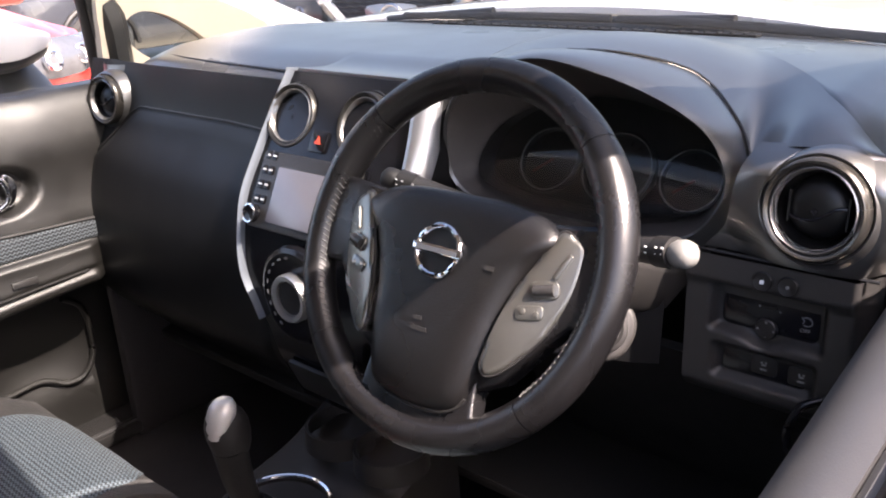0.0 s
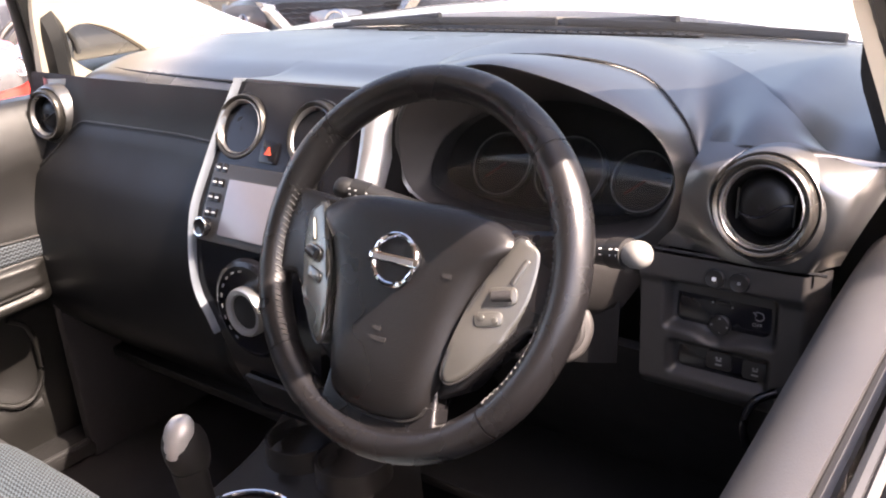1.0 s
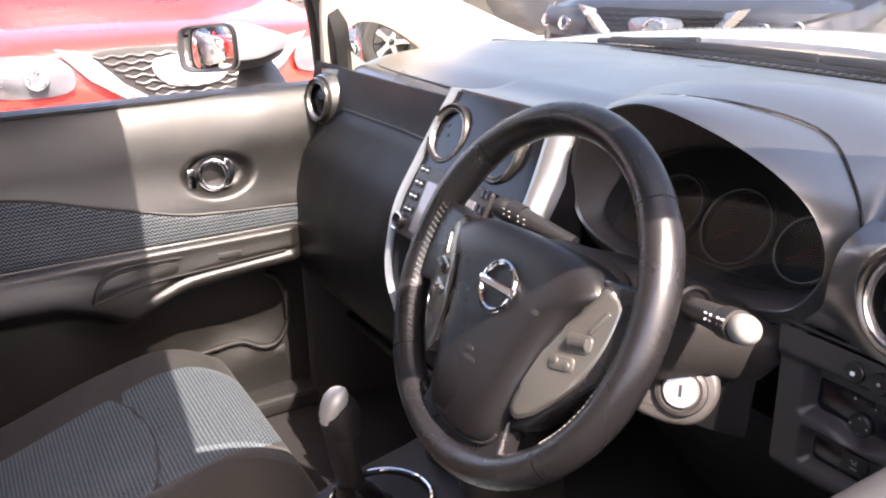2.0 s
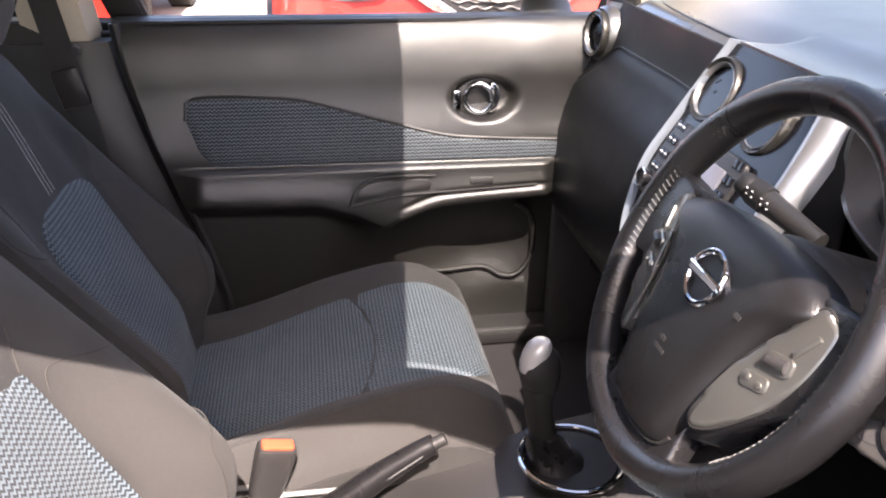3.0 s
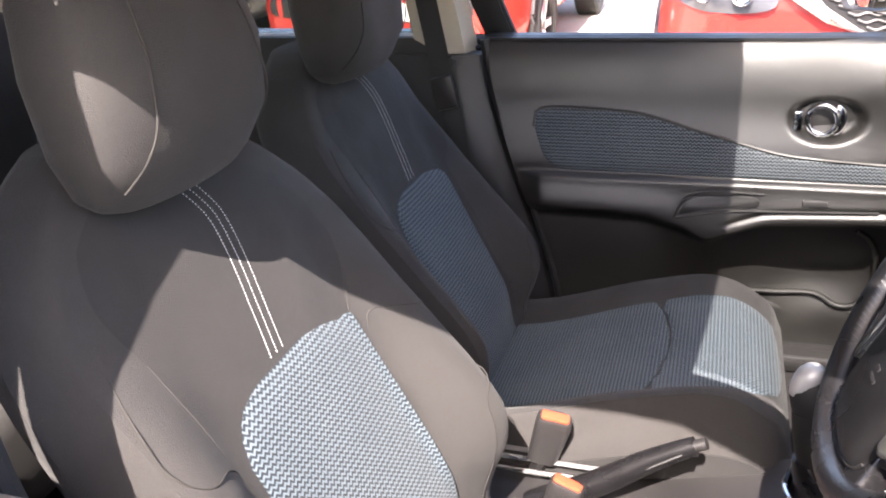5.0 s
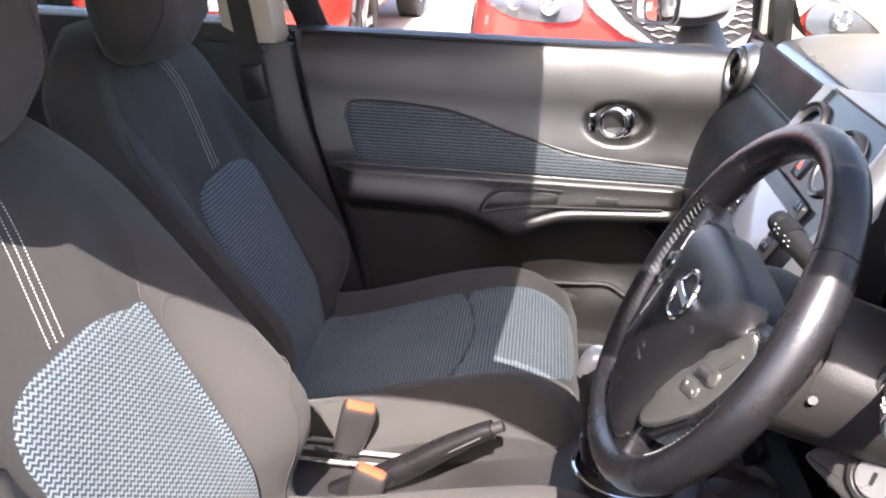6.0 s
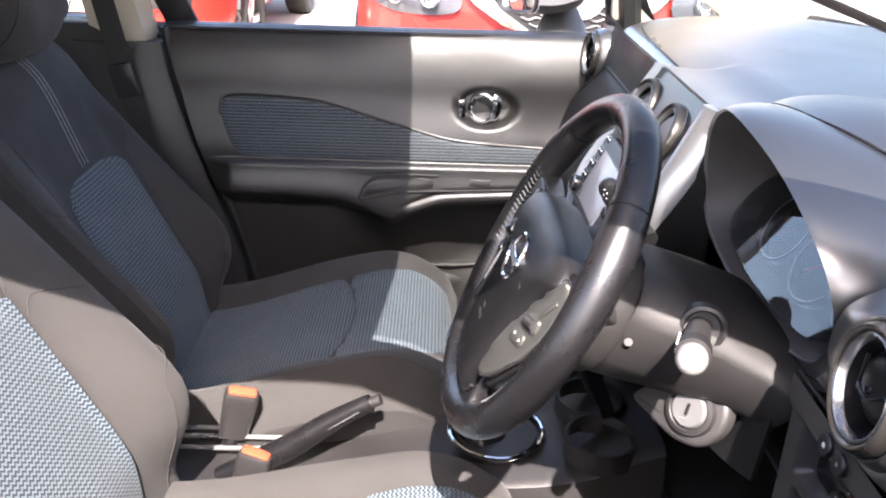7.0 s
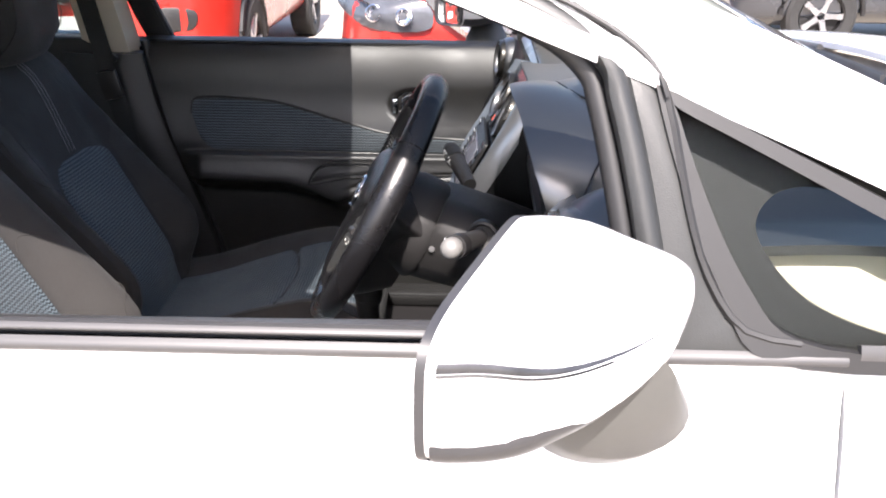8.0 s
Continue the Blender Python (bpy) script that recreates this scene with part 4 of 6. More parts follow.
def sunk(p, k, y):
    """The lip carried back to the dial panel, lower and flatter than the opening."""
    z = lerp(p.z, 0.965, k + 0.29)
    return Vector((lerp(p.x, mid.x, k), y + 0.6 * (z - 1.0), z))


hood = part("binnacle_hood", loft([[Vector((p.x, p.y + 0.003, p.z - 0.008)) for p in seam], seam, [s.lerp(l, 0.35) + Vector((0, 0, 0.004)) for s, l in zip(seam, lip)], [s.lerp(l, 0.75) + Vector((0, 0, 0.004)) for s, l in zip(seam, lip)], [s.lerp(l, 0.95) + Vector((0, 0, 0.002)) for s, l in zip(seam, lip)], lip, [toward(p, 0.02, 0.004) for p in lip]], True, (False, False)), SOFT, dash, "charcoal binnacle hood")
part("binnacle_lining", loft([[toward(p, 0.018, 0.003) for p in lip], [toward(p, 0.10, 0.05).lerp(sunk(p, 0.16, 0.925), 0.3) for p in lip], [sunk(p, 0.16, 0.925) for p in lip]], True, (False, False)), LINING, dash, "dark brown lining of the hood")
part("hood_gap", tube([p + Vector((0, 0.0, 0.0018)) for p in seam[:34]], lambda k: 0.0012 * sstep(-0.02, 0.08, k), 8), DEEP, dash, "dark shut line of the hood")
EDGE = SEAM[10:] + SEAM[:4]
NEAR = [(x, y + 0.002, z + 0.0005) for x, y, z in EDGE] + [(0.572, 0.860, 1.038), (0.634, 0.856, 1.038), (0.715, 0.888, 1.012)]
FAR = [(0.13, 0.93), (0.17, 1.02), (0.23, 1.13), (0.32, 1.19), (0.42, 1.14), (0.52, 1.03), (0.60, 0.925), (0.66, 0.885), (0.72, 0.89)]
near, far = spline(NEAR, 8), spline([(x, y, pad_z(x, y) + 0.002) for x, y in FAR], 8)


def cowl(k, v):
    """Shoulder of the driver's side: from the hood's shut line up to the fold in the pad."""
    a, b = near[int(k)], far[int(k)]
    p = a.lerp(b, v)
    wide = (b - a).length
    p.z += (0.05 * wide + 0.006) * math.sin(math.pi * min(1.0, v)) ** 1.0 * (1 - 0.35 * v)
    if v > 1:
        p.z -= 0.022
    return p


part("driver_cowl", sheet(cowl, range(len(near)), span(0, 1, 16)), SOFT, dash, "smooth charcoal driver's cowl")
cluster = part("dial_panel", loft([[sunk(p, 0.15, 0.922) for p in lip], [sunk(p, 0.3, 0.93) for p in lip]]), DEEP, dash, "black dial panel")
dial_m = facing((0.365, 0.908, 0.974), (0, -1, 0.6))
for dx, r in ((-0.080, 0.038), (0.01, 0.042), (0.098, 0.034)):
    d = part("dial", lathe([(r * 1.08, 0.0), (r * 1.08, 0.010), (r * 1.0, 0.012), (r * 0.97, 0.002), (0.0, 0.001)], dial_m @ pose(dx, 0, 0), 40), DEEP, cluster, "round black dial")
    part("dial_ring", tube([dial_m @ pose(dx, 0, 0.011) @ Vector((r * math.cos(a), r * math.sin(a), 0)) for a in span(0, math.tau, 40)[:-1]], 0.0010, 6, True), DIMMARK, d)
    ticks = [rbox(0.0015, r * 0.14, 0.001, 0, dial_m @ pose(dx, 0, 0.0035) @ pose(0, 0, 0, 0, 0, a) @ pose(0, r * 0.8, 0)) for a in range(-130, 131, 20)]
    part("scale", join(*ticks), FASCIA, d)
    part("needle", rbox(0.003, r * 0.8, 0.002, 0.0005, dial_m @ pose(dx, 0, 0.006) @ pose(0, 0, 0, 0, 0, 130) @ pose(0, r * 0.3, 0)), DIMNEEDLE, d)
def dial_plane(p, k, d):
    z = lerp(p.z, 0.965, k + 0.29)
    return Vector((lerp(p.x, mid.x, k), 0.898 + d + 0.66 * (z - 1.0), z))


lens = part("dial_lens", loft([[dial_plane(p, 0.125, 0.0) for p in lip], [dial_plane(p, 0.127, 0.001) for p in lip]], True, (True, False)), pane_glass("dial_cover", (0.8, 0.82, 0.83), 1.0, 1.5), cluster, "clear glossy dial cover")
lens.visible_shadow = False

# ---- centre stack ----
XC = 0.015
stack = thing("centre_stack", (XC, 0.80, 0.6), "gloss black centre stack framed by silver trims", "centre console")


def st_y(z):
    return curve_at([(0.60, 0.775), (0.70, 0.737), (0.79, 0.728), (0.89, 0.750), (0.97, 0.793), (1.066, 0.846)], z)


def st_w(z):
    return curve_at([(0.60, 0.085), (0.70, 0.090), (0.76, 0.103), (0.80, 0.121), (0.86, 0.133), (0.91, 0.137), (0.965, 0.134), (1.066, 0.116)], z)


def st_n(z):
    """Outward direction of the stack's face at a height."""
    d = st_y(z + 0.01) - st_y(z - 0.01)
    return Vector((0, -0.02, d)).normalized()


def on_stack(x, z, out=0.0):
    n = st_n(z)
    return Vector((XC + x, st_y(z), z)) + n * (out - 0.06 * x * x)


def st_m(x, z, out=0.0):
    return facing(on_stack(x, z, out), st_n(z))


part("bezel", sheet(lambda u, v: on_stack(u * st_w(v), v), span(-1, 1, 24), span(0.60, 1.066, 40), 0.02), GLOSSY, stack, "gloss black fascia")
rows = []
for z in span(0.74, 1.070, 40):
    w = 0.0060 * sstep(0.72, 0.88, z) + 0.002
    x0, x1 = -st_w(z) + 0.001, -st_w(z) - w
    rows.append([on_stack(x0, z, -0.012), on_stack(x0, z, 0.006), on_stack(lerp(x0, x1, 0.5), z, 0.011), on_stack(x1, z, 0.004), on_stack(x1, z, lerp(-0.002, -0.02, sstep(0.78, 0.98, z)))])
part("edge_trim", loft(rows), EDGETRIM, stack, "silver-blue edge trim", 70)


def trim_w(z):
    return curve_at([(0.80, 0.005), (0.88, 0.015), (0.955, 0.025), (1.03, 0.035), (1.070, 0.037)], z)


rows = []
for z in span(0.80, 1.070, 40):
    x0, w = st_w(z) - 0.001, trim_w(z)
    rows.append([on_stack(x0, z, -0.012), on_stack(x0, z, 0.004), on_stack(x0 + w * 0.16, z, 0.010), on_stack(x0 + w * 0.40, z, 0.011), on_stack(x0 + w * 0.62, z, 0.007), on_stack(x0 + w, z, -0.004), on_stack(x0 + w, z, -0.02)])
part("edge_trim", loft(rows), TRIMSIL, stack, "broad satin silver edge trim", 50)
def ledge(u, v):
    """The pad's lip above the stack, running back into the dash top."""
    x, y = XC + lerp(-0.124, 0.152, u), lerp(0.847, 0.965, v)
    z = lerp(1.0695, pad_z(x, y) + 0.0015, sstep(0.0, 0.95, v))
    return (x, y, z - 0.010 * sstep(0.86, 1.0, abs(2 * u - 1)) * (1 - v))


part("top_ledge", sheet(ledge, span(0, 1, 30), span(0, 1, 12), 0.008), SOFT, stack, "charcoal lip above the vents")
for x in (-0.092, 0.045):
    round_vent(on_stack(x, 1.010, 0.004), st_n(1.0) + Vector((0.06 if x < 0 else -0.06, 0, -0.1)), 0.0275, stack, tilt=8)
haz = part("hazard_button", prism(rounded(0.030, 0.030, 0.004), 0.004, 0.001, st_m(-0.024, 0.985)), GLOSSY, stack, "black hazard button")
part("triangle", prism([(-0.006, -0.004), (0.006, -0.004), (0.0, 0.007)], 0.001, 0, st_m(-0.024, 0.985, 0.004)), REDPL, haz, "red warning triangle")
radio = part("radio", prism(rounded(0.190, 0.106, 0.006), 0.006, 0.002, st_m(-0.020, 0.918, 0.001)), HARD, stack, "black touchscreen radio unit")
part("screen", prism(rounded(0.125, 0.076, 0.003), 0.003, 0.0005, st_m(-0.012, 0.914, 0.007)), SCREEN, radio, "grey blank screen")
part("disc_slot", prism(rounded(0.125, 0.005, 0.002), 0.002, 0, st_m(-0.012, 0.962, 0.006)), DEEP, radio)
for k in range(4):
    for s in (0, 1):
        key = part("radio_key", prism(rounded(0.011, 0.012, 0.002), 0.004, 0.001, st_m(-0.104 + 0.0125 * s, 0.958 - 0.0175 * k, 0.006)), GLOSSY, radio)
        part("mark", prism(rounded(0.007, 0.002, 0.0008, 2), 0.0006, 0, st_m(-0.104 + 0.0125 * s, 0.958 - 0.0175 * k, 0.010)), MARK, key)
        key = part("radio_key", prism(rounded(0.010, 0.012, 0.002), 0.004, 0.001, st_m(0.056 + 0.0105 * s, 0.958 - 0.0175 * k, 0.006)), GLOSSY, radio)
knob = part("volume_knob", lathe([(0.0125, 0), (0.0125, 0.012), (0.011, 0.015), (0.009, 0.0145), (0.0, 0.014)], st_m(-0.103, 0.887, 0.006), 28), GLOSSY, radio, "black volume knob")
part("knob_ring", tube([st_m(-0.103, 0.887, 0.020) @ Vector((0.0118 * math.cos(a), 0.0118 * math.sin(a), 0)) for a in span(0, math.tau, 28)[:-1]], 0.0016, 6, True), CHROME, knob, "chrome knob ring")
clim = part("climate_panel", lathe([(0.068, 0), (0.066, 0.010), (0.060, 0.013), (0.047, 0.010), (0.0, 0.008)], st_m(-0.008, 0.797, 0.0), 48), GLOSSY, stack, "round gloss black climate panel")
part("dial_ring", lathe([(0.033, 0.008), (0.033, 0.020), (0.031, 0.024), (0.0245, 0.022), (0.023, 0.012)], st_m(-0.008, 0.797, 0.0), 40), SATIN, clim, "satin silver dial ring")
part("dial_face", lathe([(0.023, 0.008), (0.023, 0.018), (0.0, 0.020)], st_m(-0.008, 0.797, 0.0), 32), DEEP, clim)
for k in range(9):
    a = radians(100 + k * 17)
    part("mark", prism(rounded(0.006, 0.0025, 0.001, 2), 0.0008, 0, st_m(-0.008, 0.797, 0.0125) @ pose(0.053 * math.cos(a), 0.053 * math.sin(a), 0, 0, 0, math.degrees(a) + 90)), DIMMARK, clim)
part("lower_bin", prism(rounded(0.13, 0.06, 0.01), 0.006, 0.002, st_m(0.0, 0.655, 0.002)), DEEP, stack, "black lower bin")

part("side_panel", sheet(lambda u, v: tuple(on_stack(st_w(v) + trim_w(v) - 0.002, v, -0.008).lerp(Vector((0.176, 0.856, v)), u)), span(0, 1, 8), span(0.80, 1.064, 16), 0.006), FASCIA, stack, "dark panel beside the dials")

# ---- tunnel console ----
XT = 0.03
tunnel = thing("tunnel_console", (XT, 0.45, 0.30), "black plastic tunnel console with cup ring", "centre console")


def tun_top(y):
    return curve_at([(-0.1, 0.44), (0.30, 0.44), (0.45, 0.47), (0.58, 0.505), (0.74, 0.53), (0.85, 0.58)], y)


rows = []
for y in span(-0.15, 0.86, 30):
    w, t = lerp(0.085, 0.115, sstep(0.4, 0.7, y)), tun_top(y)
    rows.append([(XT + a * w, y, z) for a, z in ((-1.15, 0.29), (-1.05, t - 0.04), (-1.0, t - 0.008), (-0.9, t), (0, t - 0.004), (0.9, t), (1.0, t - 0.008), (1.05, t - 0.04), (1.15, 0.29))])
part("shell", loft(rows, True), HARD, tunnel)
part("cup_ring", tube([(XT + 0.072 * math.cos(a), 0.63 + 0.072 * math.sin(a), 0.527) for a in span(0, math.tau, 48)[:-1]], 0.004, 8, True), CHROME, tunnel, "chrome cup holder ring")
part("cup_well", lathe([(0.070, 0.0), (0.066, -0.02), (0.062, -0.004), (0.0, -0.004)], pose(XT, 0.63, 0.529), 40), DEEP, tunnel, "black cup well")
for x in (-0.045, 0.055):
    part("front_cup", lathe([(0.044, 0.0), (0.048, 0.012), (0.052, 0.012), (0.054, -0.02)], pose(XT + x + 0.02, 0.775, 0.565), 36), HARD, tunnel, "black front cup holder")
for x in (-0.046, -0.024, 0.006):
    part("console_rail", tube([(x, y, 0.462) for y in span(0.10, 0.31, 6)], 0.004, 8), SATIN, tunnel, "bright handbrake slot edge")

XG = 0.050
gear = thing("gear_lever", (XG, 0.60, 0.50), "gear lever with silver-capped knob and black gaiter", "gear lever")
part("gaiter", loft([[(XG + r * (1 + 0.05 * math.cos(7 * a)) * math.cos(a), 0.615 - k * 0.045 + r * math.sin(a), 0.515 + 0.085 * k) for a in span(0, math.tau, 28)[:-1]] for k, r in ((0, 0.058), (0.2, 0.05), (0.35, 0.046), (0.55, 0.034), (0.75, 0.03), (1, 0.020))]), LEATHER, gear, "black leather gaiter")
part("stem", tube(spline([(XG, 0.578, 0.585), (XG, 0.568, 0.63), (XG, 0.563, 0.68)], 6), lambda s: lerp(0.017, 0.022, s), 18), DEEP, gear)
part("collar", tube([(XG, 0.574, 0.592), (XG, 0.573, 0.598)], 0.0195, 18), CHROME, gear, "chrome collar")
part("knob", loft([[(XG + 0.0235 * r * math.cos(a), 0.567 + 0.027 * r * math.sin(a) - 0.006 * k, 0.672 + 0.068 * k) for a in span(0, math.tau, 26)[:-1]] for k, r in ((0, 0.8), (0.15, 0.95), (0.4, 1.05), (0.6, 1.05), (0.8, 0.9), (0.93, 0.6), (1.0, 0.2))]), DEEP, gear, "black knob")
part("knob_cap", loft([[(XG + 0.003 + 0.0185 * r * math.cos(a), 0.550 + 0.018 * r * math.sin(a) + 0.016 * (k - 0.2), 0.700 + 0.050 * k) for a in span(0, math.tau, 26)[:-1]] for k, r in ((0, 0.45), (0.12, 0.75), (0.35, 0.95), (0.6, 1.0), (0.8, 0.92), (0.94, 0.65), (1.0, 0.25))]), KNOBSIL, gear, "silver knob cap")
gear.matrix_basis = Matrix.Translation((XG - 0.022, 0.612, 0.472))

brake = thing("handbrake", (XT, 0.25, 0.44), "black leather handbrake lever, lowered", "handbrake")
part("grip", tube(spline([(XT + 0.005, 0.20, 0.425), (XT + 0.004, 0.30, 0.482), (XT, 0.37, 0.530), (XT, 0.42, 0.562), (XT, 0.437, 0.570)], 8), lambda s: 0.019 - 0.004 * s + 0.002 * math.sin(s * 6), 18), LEATHER, brake)
part("press_button", tube([(XT, 0.432, 0.568), (XT, 0.452, 0.578)], 0.0085, 14), HARD, brake)
part("grip_seam", tube(spline([(XT + 0.018, 0.22, 0.442), (XT + 0.017, 0.32, 0.497), (XT + 0.015, 0.42, 0.563)], 8), 0.0012, 6), DSTITCH, brake)


def buckle(place, lean):
    m = Matrix.Translation(place) @ pose(0, 0, 0, *lean)
    b = thing("belt_buckle", place, "black seat belt buckle with orange press button", "belt buckle", "belt buckles")
    part("body", loft([[m @ Vector((0.016 * k * sx, 0.027 * k * sy, z)) for sx, sy in rounded(2, 2, 0.5)] for z, k in ((-0.075, 0.85), (-0.03, 0.95), (0.0, 1.0), (0.012, 0.98), (0.016, 0.9))]), HARD, b)
    part("press_button", prism(rounded(0.018, 0.044, 0.004), 0.006, 0.002, m @ pose(0, 0, 0.0145)), ORANGE, b, "orange press button")
    part("stalk", tube([m @ Vector((0, 0, -0.07)), m @ Vector((0, -0.01, -0.16))], 0.012, 8), DEEP, b)
    return b


buckle((-0.022, 0.226, 0.535), (-14, 8, 8))
buckle((0.052, 0.258, 0.472), (-14, -6, -8))


# ---- steering wheel ----
WHEEL = Matrix(((1, 0, 0, 0.364), (0, 0.4565, -0.8897, 0.625), (0, 0.8897, 0.4565, 0.964), (0, 0, 0, 1)))
RIM = Matrix(((1, 0, 0, 0.357), (0, 0.4565, -0.8897, 0.630), (0, 0.8897, 0.4565, 0.964), (0, 0, 0, 1)))
wheel = thing("steering_wheel", (0.362, 0.62, 0.968), "three-spoke black leather steering wheel with silver button pods", "steering wheel")


def on_rim(a, tube_a, r=0.0165, big=0.1665):
    """A point of the rim: a round the wheel from its top, clockwise as the driver sees it."""
    rr = big + r * 0.97 * math.cos(tube_a)
    return RIM @ Vector((rr * math.sin(a), rr * math.cos(a), r * 1.05 * math.sin(tube_a)))


def rim_piece(a0, a1, grow=0.0):
    rows = []
    for a in span(a0, a1, max(6, int((a1 - a0) * 24))):
        thumb = 0.0016 * (hump(abs(math.degrees(a)) % 360, 62, 16) + hump(abs(math.degrees(a)) % 360, 298, 16))
        rows.append([on_rim(a, t, 0.0165 + grow + thumb) for t in span(0, math.tau, 20)[:-1]])
    return loft(rows, True, (True, True))


cuts = [radians(d) for d in (-46, 47, 134, 228, 314)]
for a, b in ((cuts[0], cuts[1]), (cuts[1], cuts[2]), (cuts[2], cuts[3]), (cuts[3], cuts[4])):
    part("rim_cover", rim_piece(a + 0.004, b - 0.004), LEATHER, wheel, "grained black leather")
part("rim_core", rim_piece(0, math.tau, -0.0014), DEEP, wheel)
for d0, d1 in ((50, 132), (230, 312)):
    bars = []
    count = int((d1 - d0) / 2.2)
    for k in range(count):
        a = radians(lerp(d0, d1, k / count))
        p, q = on_rim(a, 2.75, 0.0172), on_rim(a + 0.022, 2.35, 0.0172)
        bars.append(tube([p, (p + q) / 2 * 1.0, q], 0.0007, 4))
    part("stitching", join(*bars), DSTITCH, wheel, "grey cross stitching")


def wheel_plate(outline, h0, h1, bevel, seg=3):
    bm = prism(outline, h1 - h0, bevel, Matrix.Translation((0, 0, h0)), seg)
    bm.transform(WHEEL)
    bmesh.ops.recalc_face_normals(bm, faces=bm.faces)
    return bm


def both_sides(right):
    return right + [(-x, y) for x, y in right[::-1] if abs(x) > 1e-6]


def dome_pad(outline, h0, h1, rings=10):
    """A cushioned cover: the outline shrinks towards its middle while it rises."""
    cx, cy = sum(p[0] for p in outline) / len(outline), sum(p[1] for p in outline) / len(outline)
    rows = []
    for k in range(rings + 1):
        s = k / rings
        shrink = 1 - s**1.5
        h = h0 + (h1 - h0) * (1 - (1 - min(1, s * 1.6)) ** 2.4)
        rows.append([WHEEL @ Vector((cx + (x - cx) * max(shrink, 0.02), cy + (y - cy) * max(shrink, 0.02), h)) for x, y in outline])
    return loft([[WHEEL @ Vector((x, y, h0 - 0.03)) for x, y in outline]] + rows)


pad_half = [(0.0, 0.056), (0.05, 0.055), (0.085, 0.049), (0.106, 0.038), (0.108, 0.028), (0.092, 0.008), (0.080, -0.018), (0.072, -0.045), (0.066, -0.080), (0.056, -0.118), (0.040, -0.134), (0.0, -0.140)]
pad = [(p.x, p.y) for p in spline([(x, y, 0) for x, y in both_sides(pad_half)], 4, True)]
part("airbag_cover", dome_pad(pad, 0.004, 0.021, 12), AIRBAG, wheel, "grained black airbag cover")
part("hub", loft([[WHEEL @ Vector((x * k, -0.03 + (y + 0.03) * k, h)) for x, y in pad] for h, k in ((-0.075, 0.62), (-0.05, 0.8), (-0.02, 0.98), (0.003, 1.0))]), HARD, wheel)
for s in (-1, 1):
    spoke = [(0.098, 0.046), (0.135, 0.050), (0.160, 0.052), (0.163, 0.0), (0.158, -0.036), (0.135, -0.034), (0.115, -0.055), (0.085, -0.095), (0.060, -0.11), (0.06, -0.02)]
    part("spoke", wheel_plate([(s * x, y) for x, y in spoke][:: s], -0.022, 0.003, 0.006), LEATHER, wheel, "black spoke")
    pod = [(0.109, 0.039), (0.122, 0.038), (0.134, 0.030), (0.135, 0.005), (0.130, -0.020), (0.118, -0.045), (0.098, -0.075), (0.082, -0.090), (0.072, -0.090), (0.069, -0.078), (0.075, -0.045), (0.084, -0.015), (0.096, 0.010)]
    pod = [(p.x, p.y) for p in spline([(s * x, y, 0) for x, y in pod], 4, True)]
    lean = Matrix.Translation((s * 0.078, 0, 0.016)) @ pose(0, 0, 0, 0, s * 13, 0) @ Matrix.Translation((s * -0.078, 0, -0.016))
    bm = prism(pod, 0.020, 0.005, Matrix.Translation((0, 0, -0.004)), 3)
    bm.transform(WHEEL @ lean)
    t = part("button_pod", bm, SPOKE, wheel, "satin silver button pod")
    part("pod_gap", tube([WHEEL @ lean @ Vector((x, y, 0.0125)) for x, y in pod], 0.0014, 6, True), DEEP, t)
    for x, y, w, h, raised in ((0.119, 0.012, 0.005, 0.024, 0.0025), (0.109, -0.010, 0.025, 0.015, 0.003), (0.101, -0.031, 0.024, 0.012, 0.0025)):
        key = part("button", prism(rounded(w, h, min(w, h) * 0.35), raised, 0.001, WHEEL @ lean @ pose(s * x, y, 0.0155, 0, 0, s * (-24 if w < 0.01 else 14))), SPOKE, t)
        if y < -0.02:
            for dx in (-0.006, 0.006):
                part("stud", lathe([(0.003, 0), (0.0025, 0.0012), (0, 0.0016)], WHEEL @ lean @ pose(s * x + dx, y, 0.0155 + raised), 12), SPOKE, key)
        elif y < 0:
            part("roller", tube([WHEEL @ lean @ pose(s * x, y, 0.0182, 0, 0, s * 14) @ Vector((dx, 0, 0)) for dx in (-0.0085, 0.0085)], 0.0048, 14), HARD, key)
part("lower_spoke", wheel_plate([(-0.062, -0.10), (-0.066, -0.135), (-0.075, -0.150), (-0.06, -0.160), (0.06, -0.160), (0.075, -0.150), (0.066, -0.135), (0.062, -0.10)], -0.016, 0.004, 0.005), LEATHER, wheel, "black lower spoke")
part("spoke_gap", tube([WHEEL @ Vector((x, y, 0.006)) for x, y in pad if y < -0.11], 0.0016, 6), DEEP, wheel)
emblem = part("emblem", tube([WHEEL @ Vector((0.0235 * math.cos(a), 0.0225 * math.sin(a), 0.0225)) for a in span(0, math.tau, 40)[:-1]], 0.0028, 8, True), CHROME, wheel, "chrome ring emblem")
part("bar", rbox(0.056, 0.009, 0.004, 0.0015, WHEEL @ pose(0, 0, 0.0235)), CHROME, emblem, "chrome bar")
part("dark_line", rbox(0.046, 0.0045, 0.001, 0.0, WHEEL @ pose(0, 0, 0.0256)), DIMMARK, emblem)
for x, y, w in ((0.058, -0.004, 0.010), (-0.004, -0.062, 0.010), (0.0, -0.071, 0.018)):
    part("moulded_mark", prism(rounded(w, 0.004, 0.001, 2), 0.0006, 0, WHEEL @ pose(x, y, 0.0215)), HARD, wheel)

